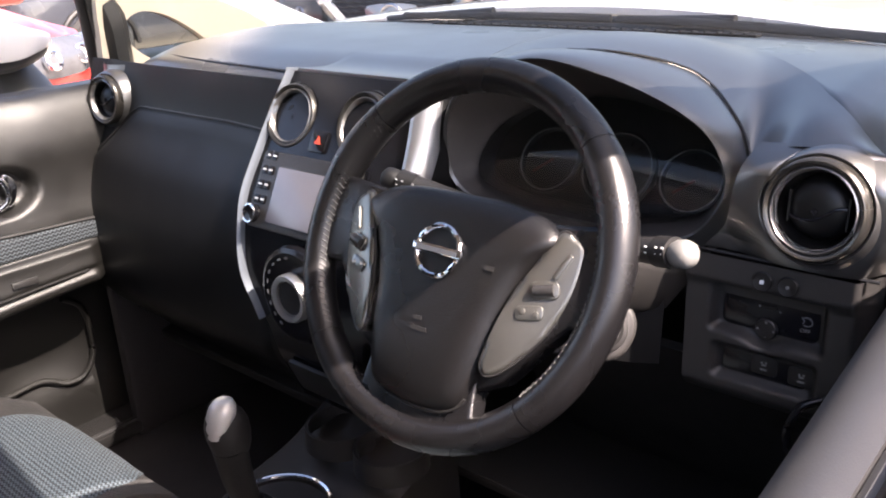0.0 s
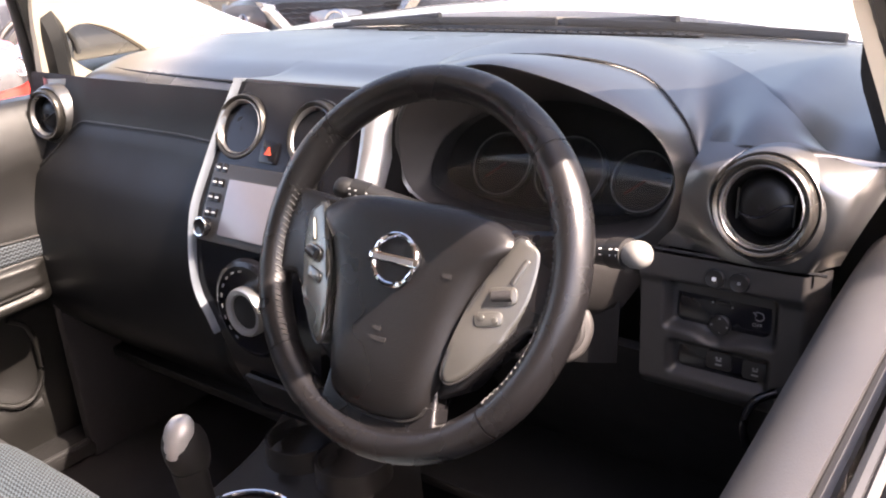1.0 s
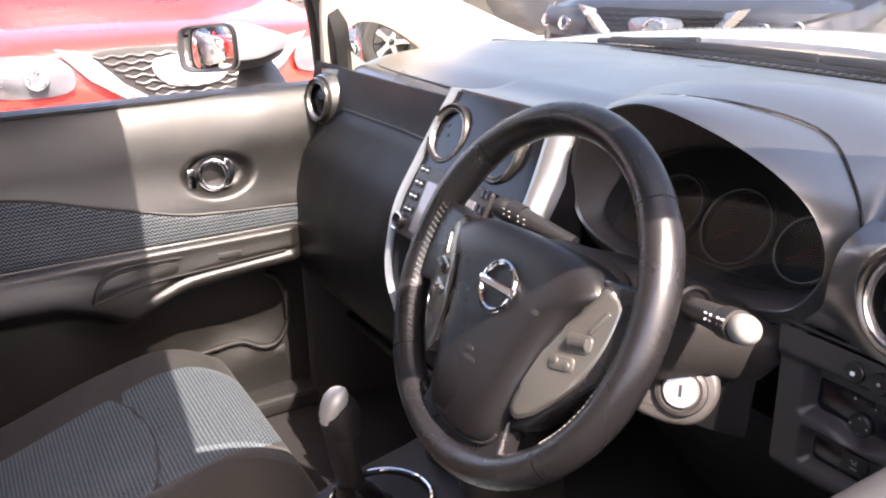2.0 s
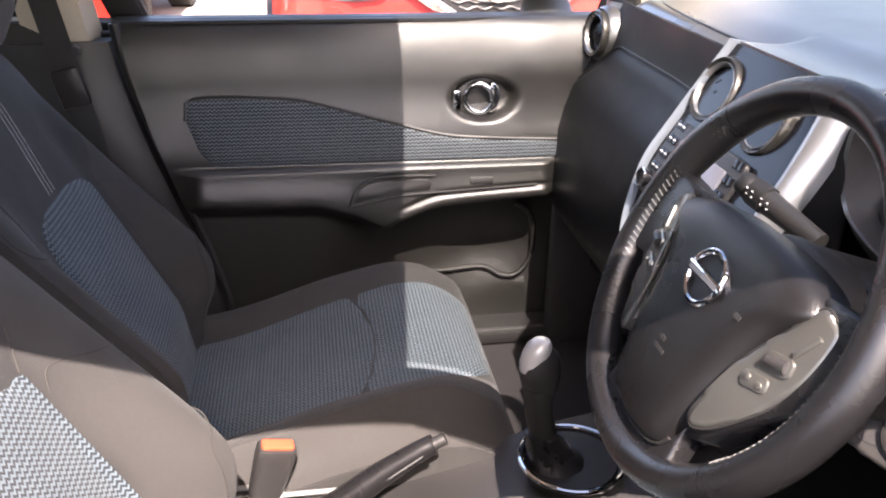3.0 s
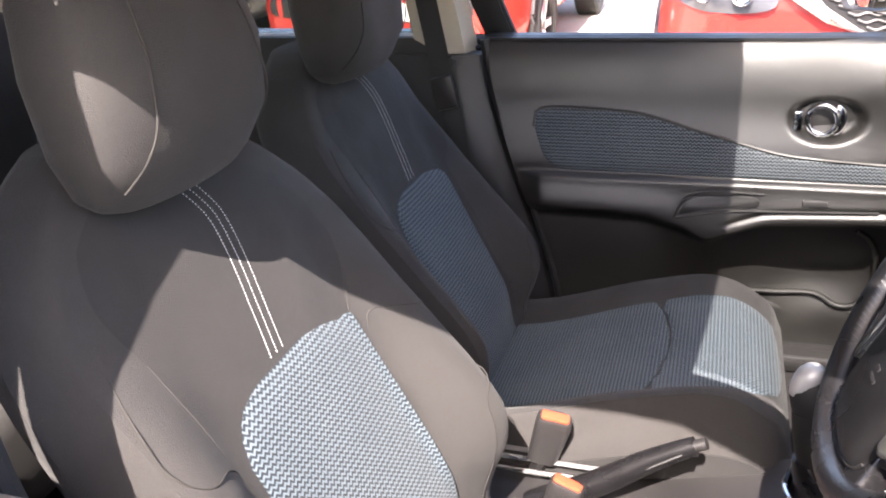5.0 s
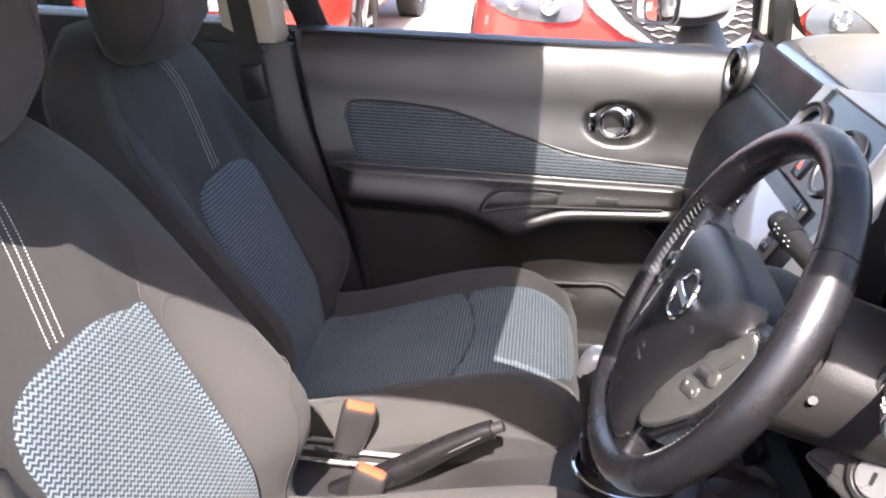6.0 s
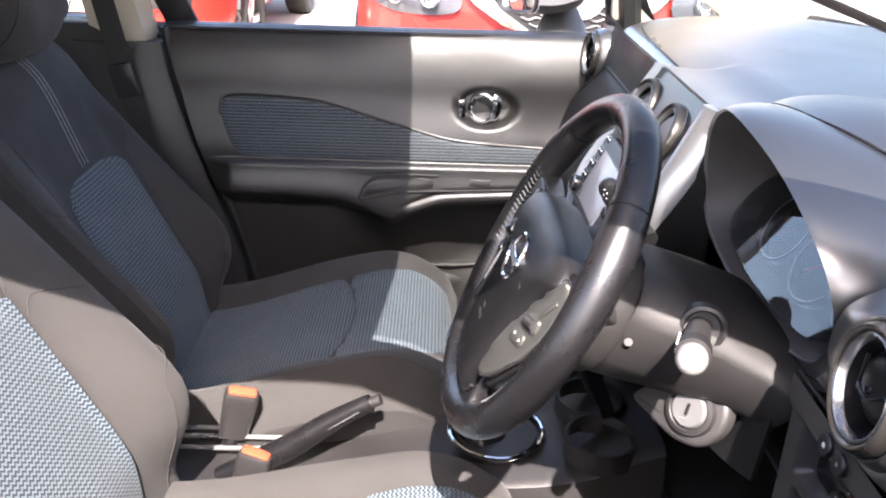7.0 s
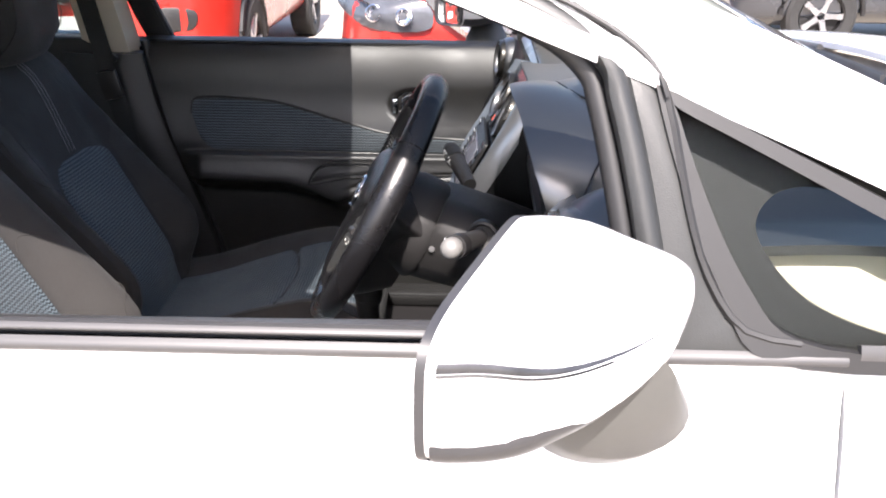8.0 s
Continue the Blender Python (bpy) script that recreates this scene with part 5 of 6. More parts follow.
# ---- steering column ----
column = thing("steering_column", (0.362, 0.78, 0.93), "grey plastic column shroud with two stalks", "steering column")
COL = Matrix(((1, 0, 0, 0.362), (0, 0.4512, 0.8924, 0.62), (0, 0.8924, -0.4512, 0.968), (0, 0, 0, 1)))


def shroud_rows(stations, square, taper=1.0):
    rows = []
    for d, w, h0, h1 in stations:
        ring = [(x * w * lerp(1.0, taper, sstep(0.1, -1.0, y)), (y * (h1 - h0) / 2) + (h1 + h0) / 2) for x, y in rounded(2, 2, square, 7)]
        rows.append([COL @ Vector((x, y, d)) for x, y in ring])
    return rows


part("switch_housing", loft(shroud_rows([(0.035, 0.056, -0.056, 0.050), (0.042, 0.066, -0.066, 0.056), (0.055, 0.072, -0.072, 0.060), (0.085, 0.074, -0.076, 0.061), (0.092, 0.071, -0.073, 0.058)], 0.92)), SHROUD, column, "dark grey housing behind the wheel")
part("shroud", loft(shroud_rows([(0.088, 0.070, -0.068, 0.054), (0.095, 0.076, -0.070, 0.058), (0.13, 0.084, -0.062, 0.062), (0.17, 0.096, -0.050, 0.066), (0.21, 0.108, -0.040, 0.068), (0.25, 0.126, -0.030, 0.066)], 0.62, 0.62)), SHROUD, column, "dark grey column shroud")
part("stalk_socket", lathe([(0.022, -0.012), (0.021, 0.003), (0.018, 0.0045), (0.015, 0.001), (0.0, 0.0)], facing((0.443, 0.770, 0.943), (1.0, -0.25, 0.2)), 28), DEEP, column, "black stalk socket")
part("shroud_screw", lathe([(0.004, 0), (0.004, 0.001), (0, 0.001)], facing((0.438, 0.706, 0.924), (1, -0.2, 0)), 12), SATIN, column)
for s in (-1, 1):
    tip = Vector((0.543, 0.729, 0.968)) if s > 0 else Vector((0.185, 0.725, 0.985))
    root = Vector((0.440, 0.768, 0.943) if s > 0 else (0.285, 0.755, 0.960))
    way = (tip - root).normalized()
    stalk = part("stalk", tube(spline([root, root.lerp(tip, 0.4), root.lerp(tip, 0.72)], 5), lambda k: lerp(0.010, 0.0135, k), 16), HARD, column, "black control stalk")
    part("switch_collar", tube([root.lerp(tip, 0.66), root.lerp(tip, 0.84)], 0.0145, 18), DEEP, stalk)
    part("stalk_end", loft([[facing(root.lerp(tip, q), way) @ Vector((0.0125 * r * math.cos(a), 0.0125 * r * math.sin(a), 0)) for a in span(0, math.tau, 20)[:-1]] for q, r in ((0.84, 0.85), (0.88, 1.0), (0.95, 1.02), (1.0, 0.9), (1.03, 0.6), (1.045, 0.2))]), STALKW if s > 0 else DEEP, stalk, "pale grey stalk end" if s > 0 else "")
    for q in (0.5, 0.58, 0.70, 0.77):
        for lift in (0.35, -0.25):
            at = root.lerp(tip, q)
            part("mark", rbox(0.0021, 0.0012, 0.001, 0, facing(at + Vector((0, -0.0135, 0.005 + lift * 0.01)), (0, -1, 0.4)) @ pose(0, 0, 0.0012)), MARK, stalk)
lock = thing("ignition_lock", (0.44, 0.78, 0.83), "round chromed ignition lock in a dark surround", "ignition lock")
LOCKM = facing((0.432, 0.776, 0.848), (0.80, -1, 0.50))
part("bezel", prism(loop2([(-0.066, -0.016), (-0.030, 0.020), (0.0, 0.033), (0.030, 0.022), (0.036, -0.004), (0.020, -0.030), (-0.008, -0.036), (-0.040, -0.028)], 5), 0.016, 0.006, LOCKM @ pose(0, 0, -0.018), 3), KNEE, lock, "dark grey plastic lock bezel")
part("surround", lathe([(0.027, -0.03), (0.0265, -0.002), (0.025, 0.003), (0.021, 0.004), (0.0188, 0.001), (0.0, -0.003)], LOCKM, 36), HARD, lock, "dark plastic surround")
part("barrel", lathe([(0.0180, -0.006), (0.0180, 0.003), (0.0162, 0.0055), (0.0, 0.005)], LOCKM, 32), SATIN, lock, "bright metal barrel")
part("key_slot", rbox(0.003, 0.012, 0.002, 0, LOCKM @ pose(0, 0, 0.0055)), DEEP, lock)
part("column_panel", sheet(lambda u, v: (lerp(0.28, 0.47, u), lerp(0.81, 0.80, v) + 0.03 * (2 * u - 1) ** 2, lerp(0.90, 0.795, v)), span(0, 1, 14), span(0, 1, 12), 0.008), FASCIA, column, "dark panel under the column")
# Black sheet added behind the knee panel as the pedal bay's shade.
part("knee_void", sheet(lambda u, v: (lerp(0.22, 0.66, u), lerp(0.86, 1.05, v), lerp(0.80, 0.50, v)), span(0, 1, 6), span(0, 1, 6), 0.01), DEEP, column, "black sheet as shade in the pedal bay")


# ---- front seats ----
GROW = 0.028
RAISE = 0.0
def back_y(z):
    """Front face of the driver's backrest in its middle."""
    return 0.01 - 0.5 * (z - 0.85) - 0.12 * max(0, z - 0.98) ** 1.3 - 0.035 * sstep(0.62, 0.48, z)


def back_w(z):
    return curve_at([(0.40, 0.225), (0.55, 0.245), (0.72, 0.252), (0.90, 0.250), (0.98, 0.238), (1.03, 0.205), (1.06, 0.165), (1.08, 0.125), (1.095, 0.08)], z)


def back_front(u, z):
    w = back_w(z) + (GROW * sstep(0.0, -0.9, u) * sstep(1.04, 0.93, z))
    bol = (0.045 * sstep(1.0, 0.80, z) + 0.05 * sstep(0.86, 0.66, z)) * sstep(0.50, 0.84, abs(u)) * (1 - 0.9 * sstep(0.88, 1.0, abs(u))) * lerp(0.25, 1.0, sstep(0.50, 0.68, z))
    y = back_y(z) + bol - lerp(0.05, 0.035, sstep(0, -0.5, u)) * sstep(0.88, 1.0, abs(u)) - 0.012 * (abs(u) ** 2) - 0.012 * hump(z, 1.1, 0.03)
    return Vector((0.36 + u * w, y, z))


def cush_top(u, y):
    w = 0.250 - 0.012 * sstep(0.45, 0.62, y)
    z = curve_at([(0.05, 0.475), (0.2, 0.485), (0.42, 0.530), (0.56, 0.553), (0.63, 0.530), (0.66, 0.47)], y)
    z += 0.028 * sstep(0.55, 0.82, abs(u)) * (1 - 0.9 * sstep(0.86, 1.0, abs(u))) * sstep(0.66, 0.5, y)
    z -= 0.05 * sstep(0.85, 1.0, abs(u))
    return Vector((0.36 + u * w, y, z + RAISE * lerp(0.30, 1.0, sstep(0.06, 0.48, y))))


def car_seat(label):
    """One front seat at the driver's place."""
    seat = thing("car_seat", (0.36, 0.3, 0.30), label, "car seat", "front seats")
    rows = []
    us = span(-1, 1, 40)
    for z in span(0.42, 1.07, 34) + [1.085, 1.095]:
        ring = [back_front(u, z) for u in us]
        w, y0 = back_w(z), back_y(z)
        for k in range(1, 16):
            a = math.pi * k / 16
            ring.append(Vector((0.36 + (w + (GROW * sstep(1.04, 0.93, z) if k > 8 else 0)) * math.cos(a), y0 - 0.062 - 0.075 * math.sin(a) ** 0.7 * lerp(1, 0.5, sstep(1.0, 1.09, z)), z)))
        rows.append(ring)
    part("backrest", loft(rows), CLOTH, seat, "black cloth backrest")


    def insert_back(u, v):
        """Centre panel of the backrest: a straight inner side and a rounded outer shoulder."""
        x = lerp(-0.146, 0.128, u)
        top = curve_at([(-0.146, 0.834), (-0.072, 0.855), (-0.025, 0.861), (0.045, 0.861), (0.09, 0.854), (0.116, 0.834), (0.128, 0.80)], x)
        z = lerp(0.455, top, v)
        x -= 0.035 * sstep(0.62, 0.45, z) * u
        e = min(1.0, min(u, 1 - u) * 16, min(v, 1 - v) * 24)
        p = back_front(x / back_w(z), z)
        return (0.36 + x, p.y + 0.001 + 0.005 * e, z)


    def centre_cloth(u, z):
        low = curve_at([(0.50, -0.146), (0.835, -0.146), (0.875, -0.169), (0.925, -0.190), (0.97, -0.186), (1.02, -0.145), (1.07, -0.075)], z)
        high = curve_at([(0.50, 0.14), (0.815, 0.146), (0.87, 0.150), (0.925, 0.159), (0.985, 0.172), (1.03, 0.155), (1.07, 0.085)], z)
        x = lerp(low, high, u)
        p = back_front(x / (back_w(z) + (GROW * sstep(0.0, -0.9, x / 0.26) * sstep(1.04, 0.93, z))), z)
        return (0.36 + x, p.y + 0.0012 + 0.0008 * min(1.0, min(u, 1 - u) * 30), z)

    part("centre_panel", sheet(centre_cloth, span(0, 1, 30), span(0.50, 1.07, 50)), CENTRE, seat, "black centre cloth")
    part("back_panel", sheet(insert_back, span(0, 1, 24), span(0, 1, 30), weave=(0, 2)), ZIG, seat, "pale blue zigzag cloth panel")
    for k in (-1, 0, 1):
        bits = []
        for i in range(58):
            z0 = lerp(1.056, 0.864, i / 58)
            x = curve_at([(0.862, -0.004), (0.915, -0.020), (0.965, -0.034), (1.005, -0.040), (1.03, -0.032), (1.055, -0.012)], z0) + 0.013 + k * 0.0125
            pts = []
            for z in (z0, z0 - 0.0018):
                p = back_front(x / back_w(z), z)
                pts.append((p.x, p.y + 0.0024, p.z))
            bits.append(tube(pts, 0.00062, 5))
        part("stitch_line", join(*bits), STITCH, seat, "pale decorative stitching")
    for path in ([(-0.50, 1.045), (-0.66, 0.97), (-0.69, 0.925), (-0.63, 0.875), (-0.55, 0.835)], [(-0.98, 0.795), (-0.80, 0.812), (-0.64, 0.825), (-0.58, 0.805)], [(-0.92, 0.79), (-0.92, 0.72), (-0.78, 0.685), (-0.76, 0.645), (-0.75, 0.56), (-0.75, 0.48)],
                 [(0.70, 1.0), (0.64, 0.925), (0.60, 0.87), (0.57, 0.815), (0.55, 0.70), (0.55, 0.5)], [(0.80, 0.97), (0.86, 0.92), (0.89, 0.875), (0.82, 0.85), (0.66, 0.835), (0.58, 0.82)]):
        part("seam", tube([back_front(p.x, p.y) + Vector((0, 0.0003, 0)) for p in spline([(a, b, 0) for a, b in path], 8)], 0.0009, 6), SEAMLINE, seat)
    rows = []
    for y in [0.0, 0.03, 0.06] + span(0.10, 0.63, 26) + [0.642, 0.652, 0.658]:
        ring = [cush_top(u, y) for u in us]
        ring += [Vector((0.36 + 0.25 * s, y - 0.02 * sstep(0.6, 0.66, y), z)) for s, z in ((0.99, 0.43), (0.96, 0.36), (0.9, 0.335), (0, 0.33), (-0.9, 0.335), (-0.96, 0.36), (-0.99, 0.43))]
        rows.append(ring)
    part("cushion", loft(rows), CLOTH, seat, "black cloth seat cushion")


    # Dark sheet added over the cushion's side, standing in for shade there.
    part("side_shade", sheet(lambda u, v: (0.36 + 0.2535 - 0.004 * v, u, lerp(cush_top(1.0, u).z - 0.006, 0.345, v)), span(0.10, 0.645, 24), span(0, 1, 10), 0.004), CENTRE, seat, "dark sheet as shade on the cushion side")

    def insert_cush(u, v):
        y = lerp(0.14, 0.635, v)
        half = curve_at([(0.14, 0.148), (0.4, 0.154), (0.54, 0.160), (0.60, 0.145), (0.64, 0.11)], y)
        x = lerp(-half, half, u)
        y += 0.012 * (1 - (2 * u - 1) ** 2) * v
        p = cush_top(x / 0.25, y)
        e = min(1.0, min(u, 1 - u) * 16, min(v, 1 - v) * 24)
        groove = 0.006 * hump(y, 0.435 + 0.025 * (1 - (2 * u - 1) ** 2), 0.008)
        return (0.36 + x, y, p.z + 0.001 + 0.004 * e - groove)


    part("cushion_panel", sheet(insert_cush, span(0, 1, 24), span(0, 1, 50), weave=(0, 1)), ZIG, seat, "zigzag cloth cushion panel")
    part("panel_seam", tube([Vector(insert_cush(u, (0.435 + 0.025 * (1 - (2 * u - 1) ** 2) - 0.14) / 0.495 - 0.01)) + Vector((0, 0, 0.001)) for u in span(0.02, 0.98, 24)], 0.0018, 6), DEEP, seat)
    part("base", rbox(0.44, 0.50, 0.10, 0.015, pose(0.36, 0.32, 0.335)), HARD, seat, "black plastic seat base")
    for x in (0.20, 0.52):
        part("runner", rbox(0.03, 0.56, 0.03, 0.004, pose(x, 0.30, 0.30)), DEEP, seat)
    # headrest
    HEAD = ((1.050, 0.090, 0.030), (1.056, 0.108, 0.044), (1.070, 0.124, 0.056), (1.11, 0.136, 0.064), (1.18, 0.138, 0.064), (1.24, 0.128, 0.056), (1.275, 0.112, 0.046), (1.292, 0.09, 0.03))

    def head_y(z):
        return -0.072 - 0.16 * (z - 1.09) - 0.024 * sstep(1.15, 1.05, z)

    def head_round(z):
        return lerp(0.62, 0.96, sstep(1.14, 1.06, z))

    def head_front(x, z):
        """The headrest's front face at a height, x from its middle."""
        w, d, r = curve_at([(a, b) for a, b, c in HEAD], z), curve_at([(a, c) for a, b, c in HEAD], z), head_round(z)
        over = max(0.0, abs(x) / w - (1 - r))
        return Vector((0.36 + x, head_y(z) + d * (1 - r + math.sqrt(max(0.0, r * r - over * over))), z))
    rows = []
    for z, w, d in HEAD:
        rows.append([(0.36 + w * max(-1, min(1, x)), head_y(z) + d * y, z) for x, y in rounded(2, 2, head_round(z), 7)])
    head = part("headrest", loft(rows), CLOTH, seat, "black cloth headrest")
    for s in (-1, 1):
        part("seam", tube([head_front(s * (0.076 + 0.036 * (1 - k) ** 1.6), lerp(1.078, 1.272, k)) for k in span(0, 1, 30)], 0.0012, 6), SEAMLINE, head)
        part("post", tube([(0.36 + s * 0.055, -0.10, 1.03), (0.36 + s * 0.055, -0.09, 1.09)], 0.006, 10), CHROME, head)
    part("recliner_cover", prism(loop2([(-0.05, -0.06), (0.05, -0.06), (0.06, 0.0), (0.0, 0.09), (-0.05, 0.05)], 5), 0.02, 0.006, facing((0.11, 0.09, 0.46), (-1, 0, 0))), HARD, seat)
    return seat


car_seat("black cloth front seat with pale zigzag centre panels")
GROW = -0.028
RAISE = 0.045
passenger_seat = car_seat("black cloth passenger seat with dark blue zigzag panels")
passenger_seat.matrix_basis = Matrix.Translation((-0.285, 0.22, 0.268))


# ---- outside ----
ground = part("ground", sheet(lambda u, v: (u, v, 0.0), span(-400, 400, 20), span(-400, 400, 20)), GROUND, None, "pale sunlit concrete forecourt")
tagged(ground, "pale sunlit concrete forecourt", "ground", kind="structure")


def road_wheel(parent, place, r=0.33, side=(1, 0, 0)):
    m = facing(place, side)
    t = part("wheel", lathe([(r * 0.62, 0.0), (r * 0.66, 0.03), (r * 0.9, 0.04), (r, 0.02), (r, -0.16), (r * 0.9, -0.18), (r * 0.6, -0.17), (r * 0.6, -0.02)], m, 40), TYRE, parent, "black tyre on alloy rim")
    part("rim", lathe([(r * 0.64, 0.032), (r * 0.60, 0.02), (r * 0.58, -0.04), (r * 0.2, -0.05), (0, -0.05)], m, 36), DEEP, t)
    for k in range(5):
        part("rim_spoke", loft([[m @ pose(0, 0, 0, 0, 0, k * 72) @ Vector((rr, w * sx, h + 0.012 * sy)) for sx, sy in ((-1, -1), (1, -1), (1, 1), (-1, 1))] for rr, w, h in ((r * 0.1, 0.03, 0.0), (r * 0.35, 0.022, 0.008), (r * 0.61, 0.03, 0.012))]), ALLOY, t, "alloy spoke")
    return t


def parked_car(name, label, place, heading, paint, length=4.3, width=1.80, tall=1.60, bonnet=0.98, lift=1.0):
    """A parked car, nose along +x of its own frame."""
    car = thing(name, place, label, "car", "parked cars")
    M = Matrix.Translation(place) @ pose(0, 0, 0, 0, 0, heading) @ Matrix.Diagonal((1, 1, lift, 1))
    h = width / 2

    def ring(x, zlo, zsh, zt, wsh, wt):
        pts = [(h * 0.82, zlo), (h * 0.97 * wsh, zlo + 0.12), (h * wsh, (zlo + zsh) / 2), (h * 0.97 * wsh, zsh - 0.03), (h * 0.90 * wsh, zsh), (h * wt, zt - 0.03), (h * wt * 0.9, zt)]
        pts = [(p.x, p.y) for p in spline([(a, b, 0) for a, b in pts], 4)]
        return [M @ Vector((x, y, z)) for y, z in pts] + [M @ Vector((x, -y, z)) for y, z in pts[::-1]]
    stations = [(0.0, 0.36, 0.80, 0.90, 0.74, 0.55), (-0.05, 0.27, 0.85, 0.935, 0.84, 0.66), (-0.15, 0.23, 0.88, 0.96, 0.93, 0.74), (-0.35, 0.22, 0.91, 0.985, 1.0, 0.80), (-0.8, 0.22, 0.95, bonnet + 0.04, 1.0, 0.80), (-1.15, 0.22, 0.98, bonnet + 0.08, 1.0, 0.78)]
    part("front_body", loft([ring(*s) for s in stations]), paint, car, "")
    part("lower_body", loft([ring(x, 0.25, 0.98, 1.0, 1.0, 0.86) for x in span(-length + 0.1, -1.1, 8)]), paint, car)

    def cab(x, zt, wt):
        pts = [(h * 0.93, 0.97), (h * lerp(0.93, wt, 0.5) + 0.02, (0.97 + zt) / 2), (h * wt, zt - 0.06), (h * wt * 0.85, zt)]
        return [M @ Vector((x, y, z)) for y, z in pts] + [M @ Vector((x, -y, z)) for y, z in pts[::-1]]
    part("glasshouse", loft([cab(-1.05, 1.04, 0.86), cab(-1.75, tall - 0.08, 0.74), cab(-2.3, tall, 0.74), cab(-length + 0.5, tall - 0.05, 0.72), cab(-length + 0.15, 1.1, 0.8)]), GLOSSY, car, "dark glazed cabin")
    part("roof", loft([[M @ Vector((x, y, z + dz)) for y in span(-h * 0.7, h * 0.7, 8)] + [M @ Vector((x, y, z + dz - 0.04)) for y in span(h * 0.74, -h * 0.74, 8)] for x, z, dz in ((-1.72, tall - 0.06, 0), (-2.3, tall + 0.015, 0), (-length + 0.5, tall - 0.03, 0))]), paint, car)
    for s in (-1, 1):
        pts = [(0.025, 0.44, 0.79), (0.01, 0.60, 0.765), (-0.06, 0.76, 0.785), (-0.34, 0.91, 0.85), (-0.36, 0.89, 0.915), (-0.10, 0.76, 0.915), (0.0, 0.48, 0.905)]
        bm = bmesh.new()
        loopv = [bm.verts.new(M @ Vector((x, s * y * h / 0.9, z))) for x, y, z in spline(pts, 4, True)]
        c = bm.verts.new(M @ Vector((0.0, s * 0.66 * h / 0.9, 0.85)))
        inner = [bm.verts.new(v.co.lerp(c.co, 0.5) + (M.to_3x3() @ Vector((0.02, s * 0.02, 0.008)))) for v in loopv]
        for i in range(len(loopv)):
            j = (i + 1) % len(loopv)
            bm.faces.new((loopv[i], loopv[j], inner[j], inner[i]))
            bm.faces.new((inner[i], inner[j], c))
        c.co += M.to_3x3() @ Vector((0.02, s * 0.02, 0.01))
        bmesh.ops.recalc_face_normals(bm, faces=bm.faces)
        lamp = part("headlight", bm, LAMPBODY, car, "clear headlight")
        for k, (x, y, z) in enumerate(((0.005, 0.56, 0.835), (-0.035, 0.70, 0.845))):
            part("reflector", lathe([(0.04, -0.01), (0.04, 0.012), (0.034, 0.016), (0.026, 0.0), (0.0, -0.01)], M @ facing((x + 0.03, s * y * h / 0.9, z), (1, s * 0.3, 0.2)), 24), CHROME, lamp, "chrome reflector")
        part("fog_grille", prism(loop2([(-0.13, -0.06), (0.10, -0.07), (0.13, 0.05), (-0.10, 0.06)], 4), 0.02, 0.006, M @ facing((-0.01, s * 0.60 * h / 0.9, 0.60), (1, s * 0.25, 0))), DEEP, car)
        road_wheel(car, M @ Vector((-0.82, s * (h - 0.005), 0.33)), 0.335, M.to_3x3() @ Vector((0, s, 0)))
        road_wheel(car, M @ Vector((-length + 0.85, s * (h - 0.005), 0.33)), 0.335, M.to_3x3() @ Vector((0, s, 0)))
        part("wheel_arch", tube([M @ Vector((-0.82 + 0.39 * math.cos(a), s * (h + 0.004), 0.34 + 0.39 * math.sin(a))) for a in span(0, math.pi, 20)], 0.025, 8), DEEP, car, "black arch trim")
        part("door_mirror", rbox(0.12, 0.22, 0.15, 0.04, M @ pose(-1.35, s * (h + 0.10), 1.05), 3), paint, car)
    mesh_face = M @ facing((0.012, 0, 0.80), (1, 0, 0.1))
    grille = part("grille", prism(loop2([(-0.38, 0.115), (0.0, 0.12), (0.38, 0.115), (0.30, 0.0), (0.14, -0.10), (0.0, -0.11), (-0.14, -0.10), (-0.30, 0.0)], 4), 0.02, 0.006, mesh_face), DEEP, car, "black mesh grille")
    for k in range(8):
        half = lerp(0.12, 0.36, k / 7)
        part("grille_bar", tube([mesh_face @ Vector((y, -0.09 + 0.026 * k + 0.005 * math.sin(y * 90 + k * 3.1), 0.024)) for y in span(-half, half, 40)], 0.006, 6), DEEP, grille)
    for s in (-1, 1):
        part("chrome_vee", loft([[mesh_face @ Vector((s * (y + dy), z + dz, dx)) for dx, dy, dz in ((0.02, -0.060, -0.012), (0.045, 0, 0.0), (0.02, 0.060, 0.012), (0.0, 0, 0))] for y, z in ((0.10, -0.115), (0.20, -0.08), (0.32, 0.0), (0.40, 0.085), (0.43, 0.125))]), SATIN, grille, "chrome grille bar")
    part("badge_plate", prism(loop2([(-0.14, 0.05), (0.14, 0.05), (0.10, -0.05), (-0.10, -0.05)], 4), 0.012, 0.003, mesh_face @ pose(0, 0.02, 0.025)), SATIN, grille, "pale badge plate")
    part("badge", tube([mesh_face @ Vector((0.06 * math.cos(a), 0.02 + 0.055 * math.sin(a), 0.045)) for a in span(0, math.tau, 28)[:-1]], 0.009, 8, True), CHROME, grille, "chrome ring badge")
    part("front_plate", rbox(0.012, 0.50, 0.11, 0.003, M @ pose(0.006, 0, 0.55)), MARK, car, "white number plate")
    return car


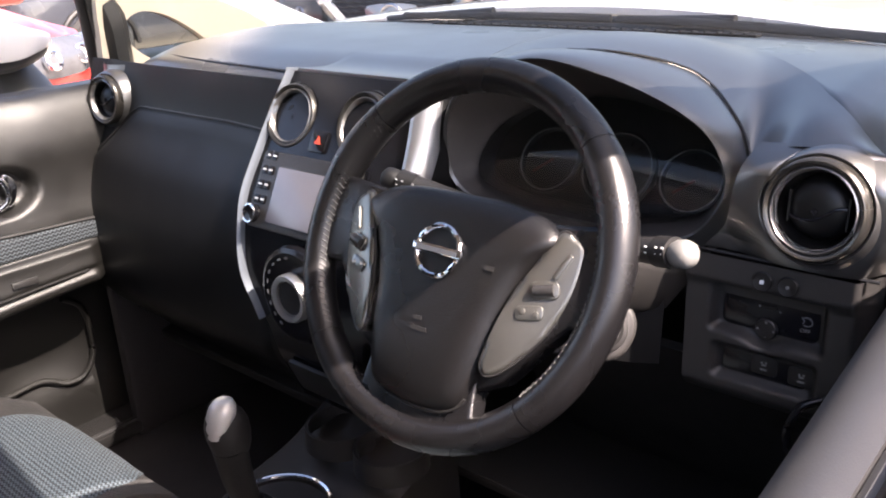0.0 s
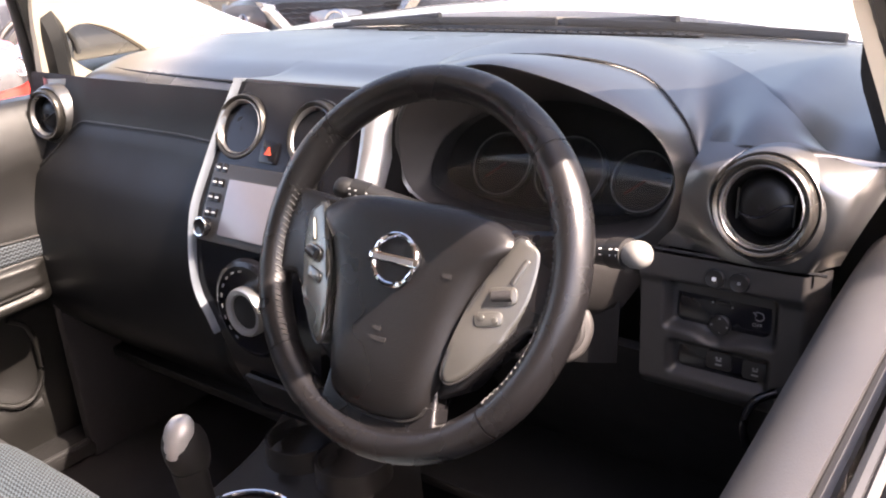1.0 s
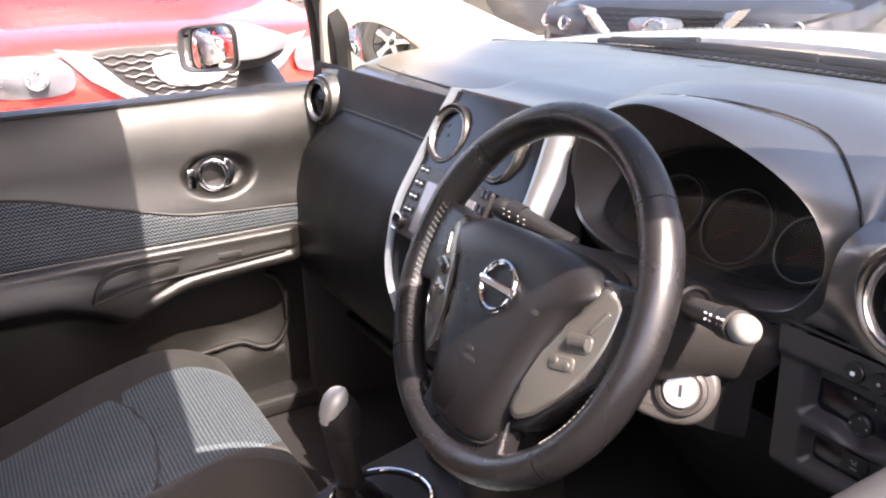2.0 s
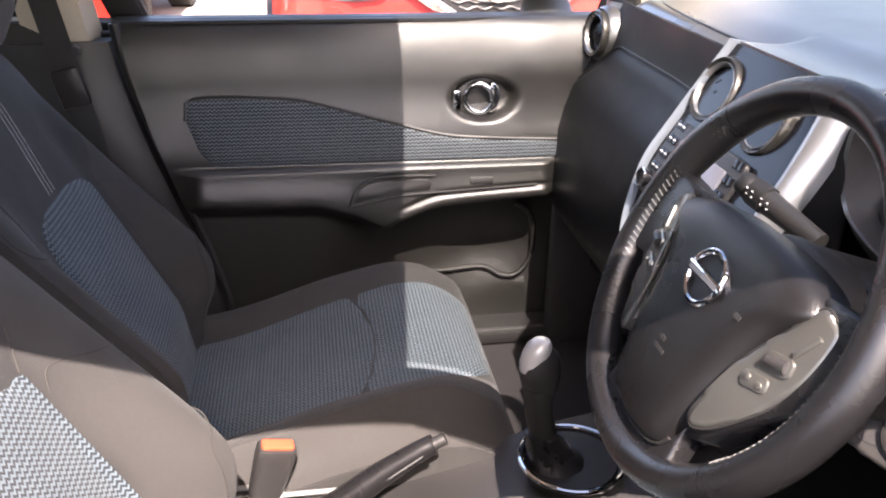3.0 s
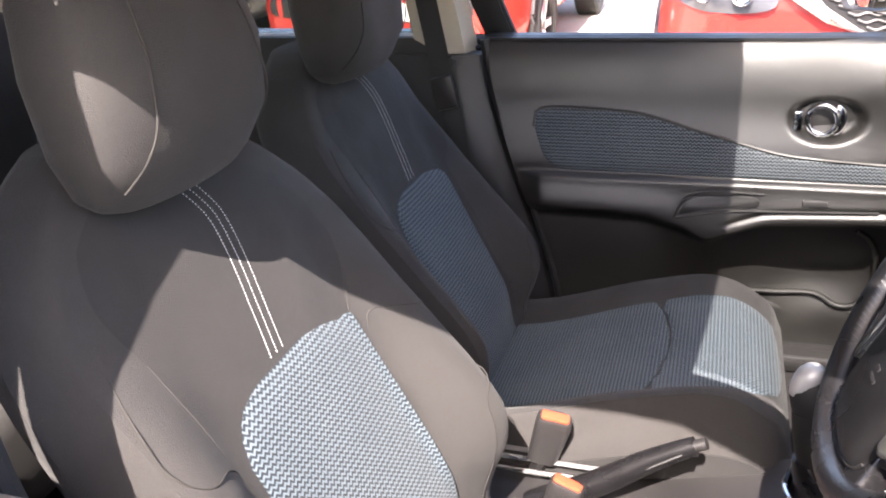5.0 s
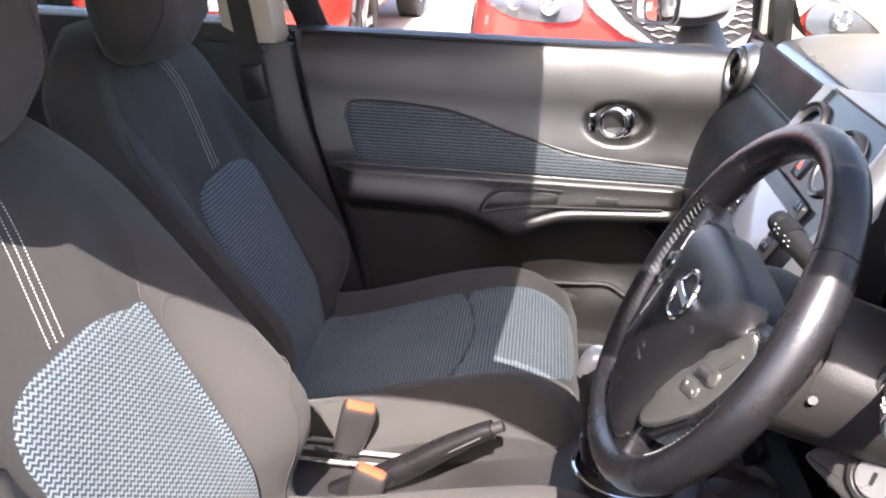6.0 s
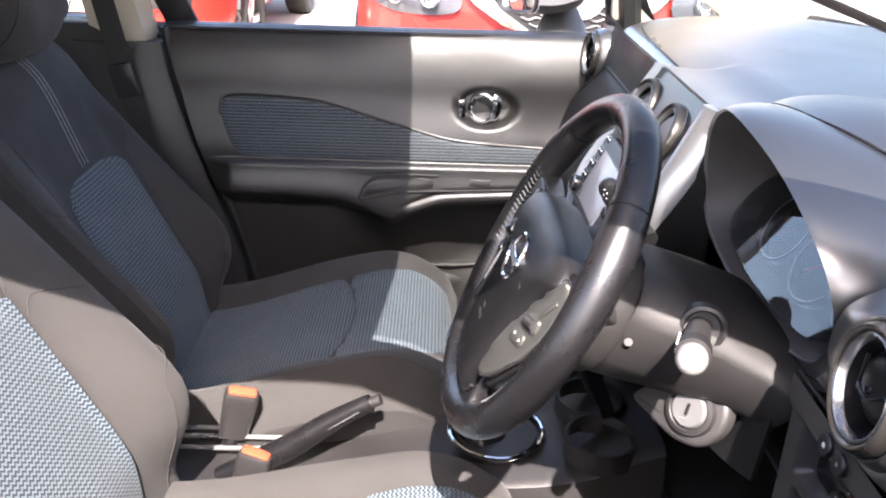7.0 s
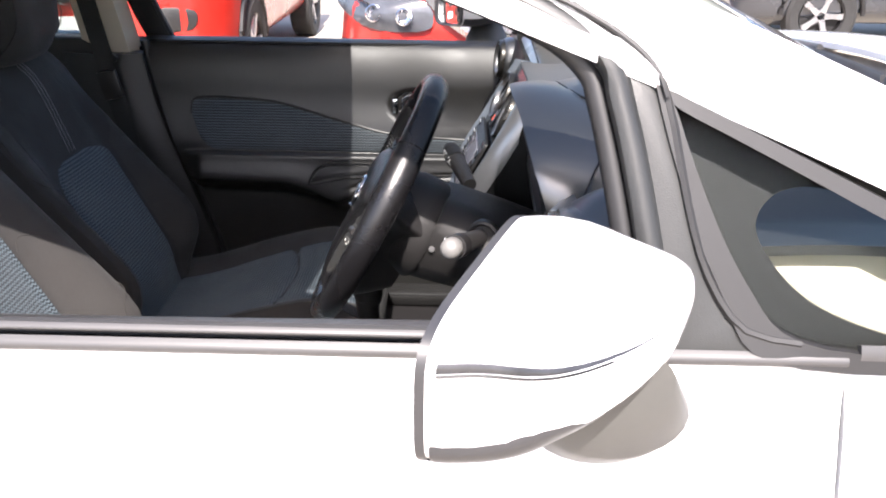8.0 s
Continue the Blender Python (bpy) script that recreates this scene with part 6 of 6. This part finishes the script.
parked_car("red_suv", "red family SUV parked nose towards the hatchback", (-2.50, 1.05, 0.0), 0, RED, bonnet=1.0)
parked_car("red_hatchback", "red car parked nose in beside the SUV", (-4.0, -1.66, 0.0), 0, RED, bonnet=0.98)
parked_car("dark_saloon", "dark grey car parked facing the hatchback", (-2.4, 3.45, 0.0), -72, DARKCAR, bonnet=0.95)
parked_car("dark_estate", "dark grey car parked across the forecourt", (-7.85, 3.36, 0.0), -90, DARKCAR, bonnet=0.98)
parked_car("silver_car", "silver car parked further along the row", (-4.0, -4.2, 0.0), 0, SILVERCAR, bonnet=0.98)
parked_car("red_saloon", "red car parked beyond the silver one", (-4.0, -6.8, 0.0), 0, RED, bonnet=0.96)
